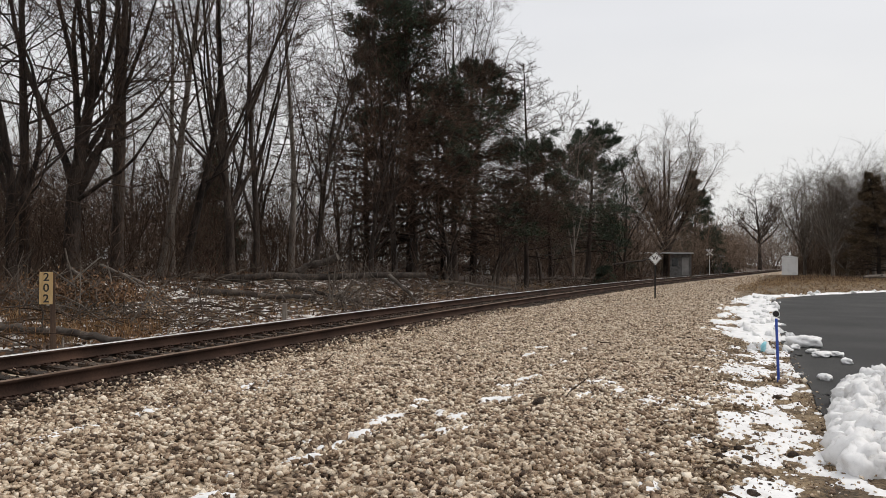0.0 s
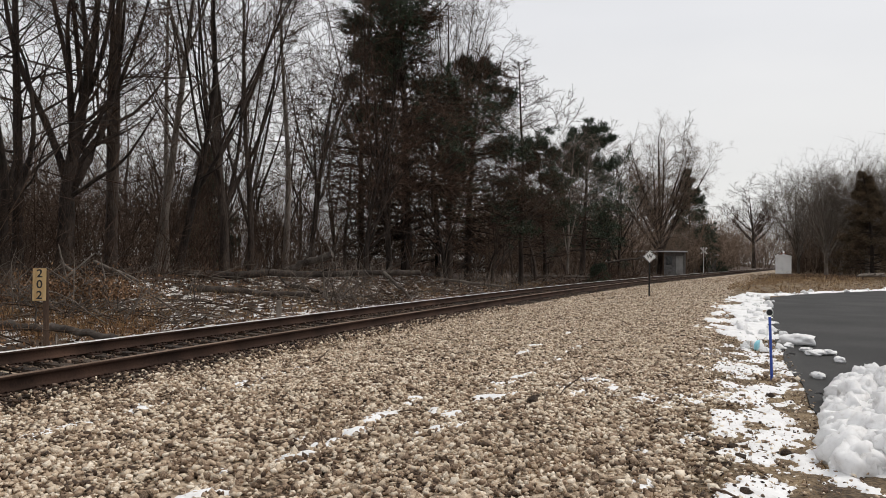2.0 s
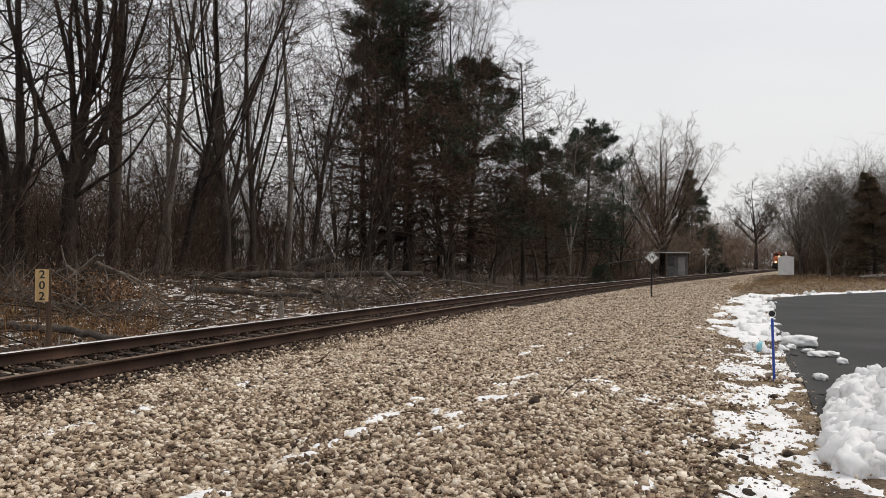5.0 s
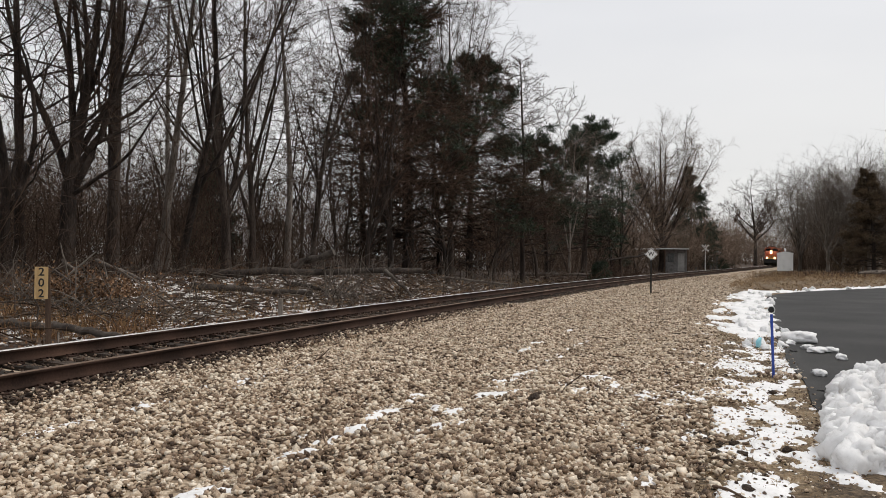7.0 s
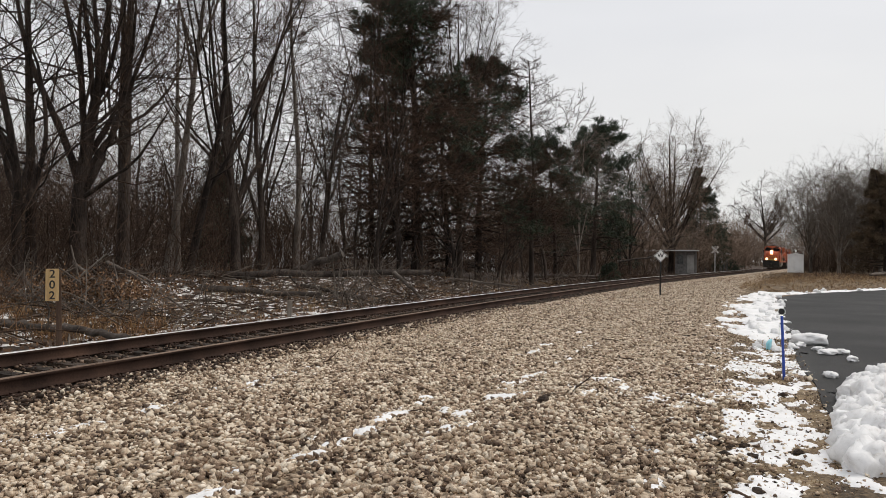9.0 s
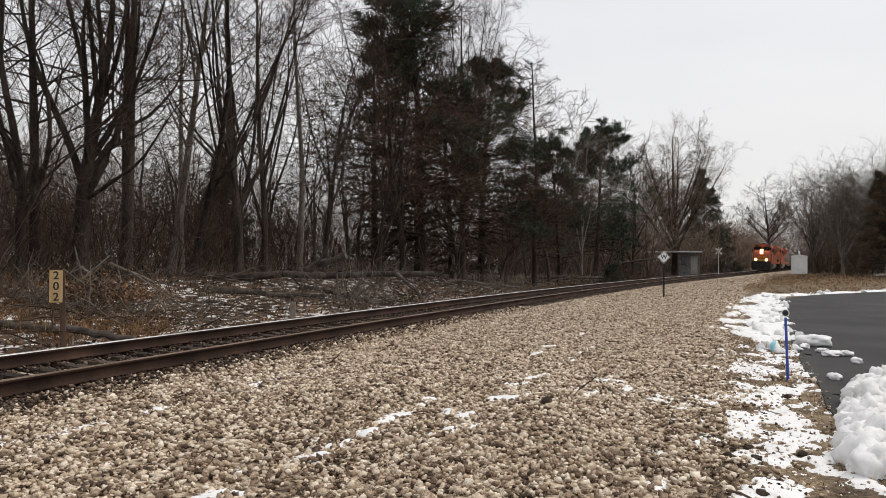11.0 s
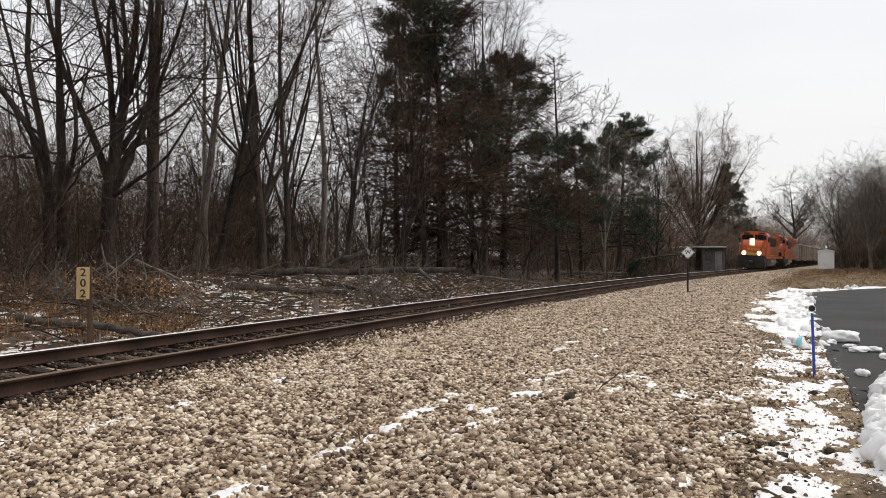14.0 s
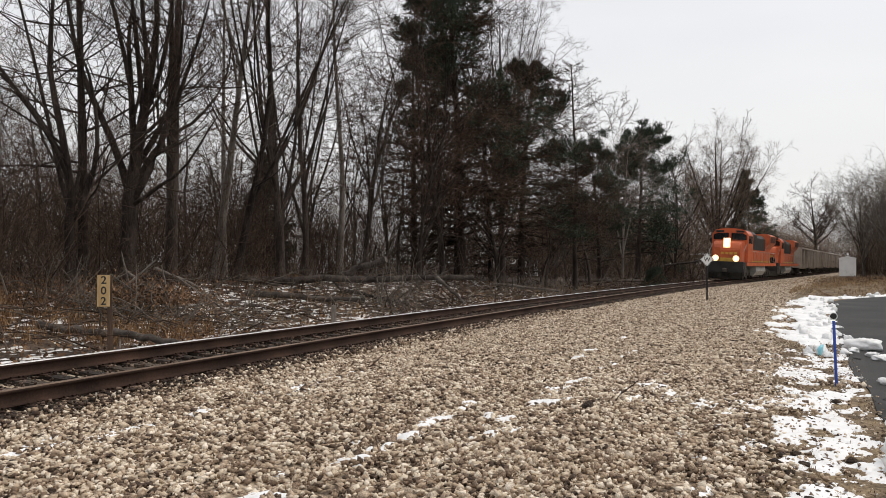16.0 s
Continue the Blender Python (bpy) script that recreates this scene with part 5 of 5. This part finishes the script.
v, f = sheet(3.8, 20, 0.04, 4.5, 6.4, 0.025, lambda a, b: -0.42 + 0.85 * rough(a * 1.5, b * 1.6, 1.3) + np.maximum(
    0.62 * smooth(4.2, 4.9, a) * (1 - smooth(8.0, 9.0, a)) - np.abs(b - 5.05) * 2.3, 0.6 * smooth(7.2, 7.8, a) * (1 - smooth(9.8, 14.5, a)) - np.abs(b - 5.76) * 2.3), 0.04)
v[:, 2] += 0.010
tagged(new("snow_patch", mesh_of("snow_patch", v, f, SNOW, True)), "broken lines of snow in wheel tracks on the ballast", "snow", kind="stuff")
v, f = sheet(4, 50, 0.12, -11.5, -3.4, 0.08, lambda a, b: -0.15 + 0.9 * rough(a * 0.8, b * 1.2, 2.2) + 0.15 * wob(a, b, 0.25), 0.03)
tagged(new("snow_patch", mesh_of("snow_patch", v, f, SNOW_DIRTY, True)), "thin snow scraps among litter on the wooded bank", "snow", kind="stuff")
v, f = sheet(47, 64, 0.2, 8.4, 30, 0.2, lambda a, b: 0.42 - np.abs(a - 48.2 - 2.2 * np.clip(b - 9.5, 0, 40) * 1.0) * 0.42 + 0.3 * rough(a, b, 0.5), 0.12)
if len(f):
    tagged(new("snow_bank", mesh_of("snow_bank", v, f, SNOW, True)), "low snow ridge along the lot's far edge", "snow", kind="stuff")


def lump(seed, r, mat=SNOW, detail=3):
    """A rounded, crumbling chunk."""
    bm = bmesh.new()
    bmesh.ops.create_icosphere(bm, subdivisions=detail, radius=r)
    o = Vector((seed * 3.7, seed * 1.3, seed * 2.1))
    for w in bm.verts:
        n = w.co.normalized()
        w.co *= 1 + 0.45 * noise.noise(n * 1.3 + o) + 0.35 * noise.noise(n * 3.1 + o) + 0.2 * noise.noise(n * 7 + o)
    me = bpy.data.meshes.new("chunk")
    bm.to_mesh(me)
    bm.free()
    me.materials.append(mat)
    me.polygons.foreach_set("use_smooth", np.ones(len(me.polygons), bool))
    return me


CHUNKS = [lump(k, 1.0) for k in range(9)]
PILE = thing("snow_pile", Matrix.Identity(4), "ploughed heap of lumpy white snow beside the lot", "snow pile")
pr = random.Random(21)


def mound(a, b):
    f0 = np.clip((a - 5) / 8.6, 0, 1)
    return (0.48 - 0.14 * f0) * np.exp(-((b - 10.12 - 0.6 * f0 ** 2) / (0.62 - 0.2 * f0)) ** 2) * (0.75 + 0.5 * fractal(a * 1.1, b * 0.7, 11)) * (1 - smooth(12.4, 13.9, a)) * smooth(7.3, 8.8, a)


ha, hb = np.meshgrid(np.arange(3.0, 14.2, 0.045), np.arange(9.0, 11.9, 0.045), indexing="ij")
hz = mound(ha, hb) + 0.10 * fractal(ha * 4.5, hb * 4.5, 12) * np.clip(mound(ha, hb) * 6, 0, 1) - 0.135
hx, hy = at(ha, hb)
hi = np.arange(ha.size).reshape(ha.shape)
hf = np.stack([hi[:-1, :-1], hi[1:, :-1], hi[1:, 1:], hi[:-1, 1:]], -1).reshape(-1, 4)
hf = hf[(hz.ravel()[hf] > -0.125).any(1)]
part("snow_mound", mesh_of("snow_mound", np.stack([hx, hy, hz], -1).reshape(-1, 3), hf, SNOW, True), None, PILE)
for k in range(300):
    s0 = pr.uniform(7.7, 13.6)
    f0 = (s0 - 5) / 8.6
    u0 = 9.30 + 0.85 * f0 ** 2 + abs(pr.gauss(0, 0.5)) * (1.1 - 0.4 * f0)
    r0 = (0.05 + 0.15 * pr.random() ** 1.6) * (1.05 - 0.2 * f0)
    x, y = at(s0, u0)
    peak = max(0.0, float(mound(np.array(s0), np.array(u0))))
    part("chunk", CHUNKS[k % 9], None, PILE, m=Matrix.LocRotScale((float(x), float(y), -0.12 + peak + r0 * 0.35), Euler((pr.uniform(0, 6), pr.uniform(0, 6), pr.uniform(0, 6))), (r0, r0, r0 * 0.85)))
for px, py, d, r0, flat in ((1425, 612, 19.0, 0.36, 0.42), (1408, 622, 18.3, 0.12, 0.5), (1455, 632, 17.0, 0.2, 0.3), (1480, 630, 17.2, 0.16, 0.4), (1438, 626, 17.6, 0.11, 0.5), (1500, 644, 16, 0.12, 0.5), (1463, 674, 13.6, 0.10, 0.6), (1488, 732, 10.6, 0.10, 0.6)):
    x, y = spot(px, d)
    c = new("snow_chunk", CHUNKS[int(px) % 9])
    c.matrix_basis = Matrix.LocRotScale((x, y, -0.09 + r0 * flat * 0.7), Euler((0, 0, px)), (r0, r0 * 0.8, r0 * flat))
    tagged(c, "loose chunk of old snow on the asphalt", "snow", "snow chunks on the lot")
RIDGE = thing("snow_ridge", Matrix.Identity(4), "crumbled ridge of ploughed snow along the lot's edge", "snow pile")
for k in range(120):
    s0 = 17.5 + 29 * pr.random() ** 1.3
    u0 = 9.2 + pr.gauss(0, 0.3) - 0.25 * smooth(30, 45, s0)
    r0 = 0.035 + 0.12 * pr.random() ** 2
    x, y = at(s0, u0)
    part("chunk", CHUNKS[k % 9], None, RIDGE, m=Matrix.LocRotScale((float(x), float(y), float(height(s0, u0)) + r0 * 0.3), Euler((pr.uniform(0, 6), pr.uniform(0, 6), pr.uniform(0, 6))), (r0, r0, r0 * 0.7)))
for k in range(110):
    u0 = pr.uniform(9.6, 34)
    s0 = 48.3 + 2.2 * (u0 - 9.5) + pr.gauss(0, 0.5)
    r0 = 0.05 + 0.15 * pr.random() ** 2
    x, y = at(s0, u0)
    part("chunk", CHUNKS[k % 9], None, RIDGE, m=Matrix.LocRotScale((float(x), float(y), float(height(s0, u0)) + r0 * 0.3), Euler((pr.uniform(0, 6), pr.uniform(0, 6), pr.uniform(0, 6))), (r0, r0, r0 * 0.7)))
b = spot(1352, 17.6)
BAG = new("plastic_bag", lump(14, 0.1, PALE_BLUE, 2))
BAG.matrix_basis = Matrix.LocRotScale((b[0], b[1], ground(*b) + 0.10), Euler((0.2, 0.3, 1)), (0.7, 0.5, 1.25))
tagged(BAG, "crumpled pale blue plastic bag on the turf", "litter")
mk = new("parking_line", mesh_of("parking_line", [(*at(s0, u0), -0.083) for s0, u0 in ((10.55, 9.62), (10.65, 9.62), (10.65, 12.5), (10.55, 12.5))], [(0, 1, 2, 3)], PARTLINE))
tagged(mk, "worn yellow parking line on the asphalt", "road marking", kind="structure")

# ---- fallen timber and litter on the bank ----


def log_between(a, b, r0, r1, label, seed, stubs=6, mat=None, group="fallen logs on the bank"):
    rng = np.random.RandomState(seed)
    a, b = np.array(a), np.array(b)
    n = 9
    t = np.linspace(0, 1, n + 1)[:, None]
    p = a * (1 - t) + b * t + rng.normal(0, r0 * 0.25, (n + 1, 3)) * (t * (1 - t) * 4)
    body = (p, np.linspace(r0, r1, n + 1) * rng.uniform(0.92, 1.08, n + 1))
    root = thing("fallen_log", Matrix.Identity(4), label, "log", group)
    v, f = tubes([body], 12)
    me = mesh_of("trunk", v, f, mat or LOGBARK, True)
    part("trunk", me, None, root)
    for q, d, r in ((p[0], p[0] - p[1], body[1][0]), (p[-1], p[-1] - p[-2], body[1][-1])):
        d = Vector(d).normalized()
        part("cut_end", rod(bmesh.new(), Vector(q) - d * 0.03, Vector(q) + d * 0.01, r * 0.99, n=12), BARK_PALE, root, "pale sawn end")
    if stubs:
        L = shoots(rng, body, stubs, 0.35, 1.0, 1.6, 0.35, 1.1, 4, 0.16, 0.0, 0.35)
        for s in L:
            part("limb", tube_mesh("limb", [s] + shoots(rng, s, 4, 0.3, 1.0, 0.7, 0.5, 0.8, 3, 0.18, 0.0, 0.5), 5, mat or LOGBARK), None, root)
    return root


log_between(spot3(238, 492, 34), spot3(752, 487, 37), 0.18, 0.12, "long grey fallen trunk propped across the bank", 1, 10)
log_between(spot3(515, 484, 38), spot3(598, 455, 37), 0.15, 0.16, "dark broken log leaning up over the fallen trunk", 2, 1)
log_between(spot3(345, 515, 30), spot3(560, 528, 31), 0.12, 0.09, "grey fallen log low on the bank", 3, 5)
log_between(spot3(105, 584, 20), spot3(225, 606, 18.6), 0.09, 0.07, "weathered log lying beside the track", 4, 2)
log_between(spot3(-40, 573, 21), spot3(92, 588, 20), 0.09, 0.08, "weathered log lying beside the track", 5, 2)
log_between(spot3(525, 510, 33), spot3(640, 535, 32), 0.08, 0.06, "thin fallen log among brush", 6, 5)
log_between(spot3(690, 488, 36), spot3(738, 532, 33), 0.09, 0.05, "broken limb bending down to the ballast", 7, 4)
log_between(spot3(790, 499, 46), spot3(905, 512, 44), 0.08, 0.06, "pale fallen log among dead grass", 8, 5, BARK_PALE)
log_between(spot3(925, 494, 62), spot3(1060, 494, 66), 0.13, 0.09, "grey fallen log at the wood's edge", 9, 5)
log_between(spot3(1085, 468, 84), spot3(1160, 458, 88), 0.12, 0.07, "dark fallen limb before the house", 10, 6)
log_between(spot3(180, 470, 27), spot3(260, 505, 24), 0.06, 0.04, "thin leaning dead pole", 11, 3, BARK_PALE)
log_between(spot3(120, 470, 26), spot3(180, 520, 24), 0.05, 0.03, "thin leaning dead pole", 12, 3, BARK_PALE)
for k, (pa, ya, pb, yb) in enumerate(((578, 440, 586, 532), (594, 470, 588, 535), (640, 470, 618, 535), (178, 455, 120, 505), (190, 465, 205, 530), (115, 440, 130, 500), (95, 480, 160, 525), (210, 480, 330, 560))):
    dd = 31 if pa > 400 else 24
    log_between(spot3(pa, ya, dd - 0.5), spot3(pb, yb, dd), 0.016, 0.03, "bare grey pole standing in the brush heap", 60 + k, 2, BARK_PALE, "dead poles in the brush")
b = spot3(505, 556, 24)
STUMP = thing("marker_post", pose(b.x, b.y, ground(b.x, b.y)), "short pale broken post beside the track", "post")
part("post", box(bmesh.new(), -0.07, 0.07, -0.06, 0.06, -0.3, max(0.3, spot3(505, 537, 24).z - ground(b.x, b.y)), 0.02), BARK_PALE, STUMP)


def sticks(name, seed, count, place, l0, l1, mat, label, r=0.014, up=0.18):
    rng = np.random.RandomState(seed)
    L = []
    for k in range(count):
        x, y = place(rng)
        d = rng.normal(0, 1, 3)
        d[2] = abs(d[2]) * up
        d /= np.linalg.norm(d)
        n = rng.uniform(l0, l1)
        s = line(rng, (x, y, ground(x, y) + rng.random_sample() ** 2 * 0.5), d, n, r * rng.uniform(0.5, 1.6), 0.005, 4, 0.16, -0.03)
        L.append(s)
        L += shoots(rng, s, 3, 0.3, 1.0, n * 0.4, 0.6, 0.7, 2, 0.15, 0.02, 0.5)
    return tagged(new(name, tube_mesh(name, L, 4, mat)), label, "brushwood", kind="stuff")


def bank(s0, s1, u0, u1):
    def place(rng):
        x, y = at(rng.uniform(s0, s1), rng.uniform(u0, u1))
        return float(x), float(y)
    return place


sticks("brushwood", 71, 330, bank(6, 42, -11, -4.2), 0.6, 2.6, TWIG, "tangle of dark fallen branches on the bank")
sticks("brushwood", 72, 260, bank(8, 46, -12, -4.6), 0.6, 2.4, TWIG_PALE, "tangle of grey fallen branches on the bank", r=0.018)
sticks("brushwood", 73, 200, bank(45, 100, -9, -4), 0.8, 3.0, TWIG, "low brushwood along the track", r=0.02, up=0.5)
sticks("brushwood", 74, 60, bank(5, 40, 2.0, 8.5), 0.08, 0.35, TWIG, "small twigs strewn on the ballast", r=0.008, up=0.05)


def blades(name, seed, count, place, h0, h1, mat, label, width=0.008, category="grass", lean_out=0.38):
    """Dry blades and stalks, each a bent sliver."""
    rng = np.random.RandomState(seed)
    xy = np.array([place(rng) for _ in range(count)])
    z = np.array([ground(*p) for p in xy])
    per = 7
    P = np.repeat(np.column_stack([xy, z - 0.02]), per, 0) + np.column_stack([rng.normal(0, 0.09, (count * per, 2)), np.zeros(count * per)])
    h = rng.uniform(h0, h1, (count * per, 1))
    d = np.column_stack([rng.normal(0, lean_out, (count * per, 2)), np.ones(count * per)])
    d /= np.linalg.norm(d, axis=1, keepdims=True)
    w = np.column_stack([rng.normal(0, 1, (count * per, 2)), np.zeros(count * per)])
    w *= width / np.linalg.norm(w, axis=1, keepdims=True)
    mid = P + d * h * 0.6
    tip = P + d * h + np.column_stack([d[:, :2] * h * 0.35, -0.12 * h[:, 0]])
    v = np.stack([P - w, P + w, mid + w * 0.7, mid - w * 0.7, tip], 1)
    i = np.arange(count * per)[:, None] * 5
    f = np.concatenate([i + (0, 1, 2), i + (0, 2, 3), i + (3, 2, 4)])
    return tagged(new(name, mesh_of(name, v.reshape(-1, 3), f, mat)), label, category, kind="stuff")


blades("dry_grass", 81, 700, by_bearing(-160, 290, 19.5, 29), 0.15, 0.6, GRASS_RUSTY, "tall rusty dry grass at the wood's edge")
blades("dry_grass", 82, 500, bank(14, 60, -9, -5), 0.2, 0.6, GRASS, "scattered tan dry grass on the bank")
def field(rng):
    while True:
        x, y = spot(rng.uniform(1300, 1720), rng.uniform(50, 112))
        s, u = along(x, y)
        if u > 6.5 and s - 2.2 * max(0, u - 9.5) > 50:
            return x, y


blades("dry_grass", 83, 4200, field, 0.08, 0.34, GRASS, "dead tan grass field beyond the lot", width=0.011, lean_out=1.1)
blades("dry_grass", 84, 2600, bank(4.5, 30, 7.9, 9.5), 0.02, 0.06, GRASS, "short dead turf beside the lot", width=0.004)
blades("dry_grass", 85, 700, bank(70, 130, 2.8, 14), 0.1, 0.4, GRASS, "dry grass beside the bend", width=0.011, lean_out=0.9)
thicket("undergrowth", 64, 700, by_bearing(1310, 1700, 76, 104), 0.2, 0.65, TWIG_RED, "low reddish scrub beside the bend", forks=5)
rng = np.random.RandomState(91)
n = 14000
ls_, lu_ = rng.uniform(5, 50, n), -4.0 - rng.random_sample(n) * 11
x, y = at(ls_, lu_)
c = np.column_stack([x, y, height(ls_, lu_) + rng.uniform(0.02, 0.10, n)])
a, b = rng.normal(0, 1, (2, n, 3))
a /= np.linalg.norm(a, axis=1, keepdims=True)
b = np.cross(a, b)
b /= np.linalg.norm(b, axis=1, keepdims=True)
sz = rng.uniform(0.03, 0.07, (n, 1))
v = np.stack([c - a * sz, c - b * sz * 0.6, c + a * sz, c + b * sz * 0.6], 1)
tagged(new("leaf_litter", mesh_of("leaf_litter", v.reshape(-1, 3), np.arange(n * 4).reshape(-1, 4), LEAF)), "dead brown leaves strewn over the bank", "leaf litter", kind="stuff")
for px, d, h, lab in ((1069, 66, 1.7, "small dark evergreen shrub beside the track"), (1288, 170, 2.2, "small dark evergreen shrub beside the bend")):
    sh = pine("evergreen_shrub", 95 + px, h, 0.05, lab, whorls=16, reach=0.95, bare=0.0, keep=1.0, start=0.03, size=0.13, blades=9, cone=True, group="evergreen shrubs")
    plant(sh, px, d)
thicket("undergrowth", 69, 190, bank(7, 60, -12, -7.5), 0.4, 1.6, TWIG_RED, "low reddish briars on the bank", forks=5, lean_out=0.6)
v, f = sheet(3.8, 11, 0.05, 2.1, 3.1, 0.03, lambda a, b: -0.20 - np.abs(b - 2.5) * 0.9 + 0.7 * rough(a * 0.9, b * 1.6, 1.2), 0.03)
v[:, 2] += 0.014
tagged(new("snow_patch", mesh_of("snow_patch", v, f, SNOW, True)), "small scraps of snow between ballast stones", "snow", kind="stuff")
v, f = sheet(7.5, 14, 0.06, 6.3, 8.2, 0.04, lambda a, b: -0.26 - np.abs(a - 10.6 + 1.2 * (b - 7.2)) * 0.2 + 0.85 * rough(a * 1.6, b * 1.6, 1.3), 0.03)
v[:, 2] += 0.014
tagged(new("snow_patch", mesh_of("snow_patch", v, f, SNOW, True)), "small scraps of snow between ballast stones", "snow", kind="stuff")
CLODS = [lump(30 + k, 1.0, SOIL, 2) for k in range(5)]
cr = random.Random(33)
for px, d, r0 in ((955, 9.1, 0.06), (1262, 8.0, 0.06), (1285, 7.9, 0.05), (1310, 8.1, 0.06), (1240, 8.2, 0.05), (1300, 7.3, 0.05), (1275, 7.5, 0.07), (1325, 7.7, 0.06), (1378, 11.6, 0.07), (1350, 13.3, 0.06), (1405, 8.2, 0.06), (1335, 6.5, 0.07)):
    x, y = spot(px, d)
    r0 *= 0.7 if px != 955 else 1.0
    ob = new("dirt_clod", CLODS[cr.randrange(5)])
    ob.matrix_basis = Matrix.LocRotScale((x, y, ground(x, y) + r0 * 0.45), Euler((0, 0, cr.uniform(0, 6))), (r0 * 1.3, r0, r0 * (1.2 if px == 955 else 0.6)))
    tagged(ob, "dark frozen dirt clod on snow and gravel", "dirt clod", "dirt clods beside the lot")
for k in range(26):
    a0 = cr.uniform(0, 6.28)
    q = 0.09 + 0.16 * cr.random()
    sx, sy = spot(1379, 13.3)
    ob = part("ballast_stone", MESHES[k % 24], None, GROUND, m=Matrix.LocRotScale((sx + q * math.cos(a0) * 1.6, sy + q * math.sin(a0), ground(sx, sy) + 0.03), Euler((a0, k, 1)), Vector((1, 1, 1)) * cr.uniform(0.05, 0.11)))


def heap(px, d, wide):
    x0, y0 = spot(px, d)
    return lambda rng: (x0 + rng.normal(0, wide), y0 + rng.normal(0, wide * 0.8))


for seed, px, d, wide, n, mat, lab in ((75, 600, 31, 1.3, 110, TWIG_PALE, "heap of grey dead branches under the fallen trunk"), (76, 705, 34, 0.9, 70, TWIG, "broken crown of the fallen trunk"),
                                       (77, 200, 24, 1.4, 120, TWIG_PALE, "heap of grey dead branches at the wood's edge"), (78, 90, 23, 1.3, 60, TWIG_PALE, "heap of grey dead branches at the wood's edge"),
                                       (79, 860, 45, 1.8, 110, TWIG_PALE, "heap of grey dead branches beside the track"), (80, 1010, 62, 2.0, 110, TWIG, "heap of dark dead branches beside the track"), (86, 1110, 84, 2.2, 90, TWIG, "fallen dark branches before the house")):
    sticks("brushwood", seed, n, heap(px, d, wide), 0.5, 2.2, mat, lab, r=0.016 * max(1, d / 40), up=0.9)
rl = np.random.RandomState(92)
n = 2600
hx, hy = spot(150, 24.5)
c = np.column_stack([hx + rl.normal(0, 0.95, n), hy + rl.normal(0, 0.6, n), np.zeros(n)])
c[:, 2] = ground(hx, hy) + 0.35 + np.abs(rl.normal(0, 0.3, n))
a, b = rl.normal(0, 1, (2, n, 3))
a /= np.linalg.norm(a, axis=1, keepdims=True)
b = np.cross(a, b)
b /= np.linalg.norm(b, axis=1, keepdims=True)
v = np.stack([c - a * 0.05, c - b * 0.03, c + a * 0.05, c + b * 0.03], 1)
tagged(new("oak_brush", mesh_of("oak_brush", v.reshape(-1, 3), np.arange(n * 4).reshape(-1, 4), LEAF)), "rusty dead leaves still clinging to cut brush", "brushwood", kind="stuff")
for k in range(7):
    log_between(spot3(1528 + 4 * k, 491 - 1.3 * (k % 3), 84 + 0.3 * k), spot3(1552 + 5 * k, 490 - 1.5 * (k % 3), 85 + 0.3 * k), 0.11, 0.10, "pale cut log in a snow-dusted woodpile", 40 + k, 0, BARK_PALE, "logs of the woodpile")
thicket("undergrowth", 97, 120, by_bearing(1085, 1215, 84, 95), 0.6, 2.6, TWIG, "bare scrub before the low house", forks=6, rmin=0.012)


def motions():
    for ob, back_by in TRAIN:
        walk(ob, [(k * 0.5, car_at(FRONT + SPEED * (16 - k * 0.5) + back_by)) for k in range(33)])
    # the wheels of the leading locomotive roll
    for w in LEAD_WHEELS:
        place = w.matrix_basis.copy()
        walk(w, [(k / FPS, place @ Matrix.Rotation(-SPEED / 0.53 * k / FPS, 4, "X")) for k in range(16 * FPS + 1)])


motions()
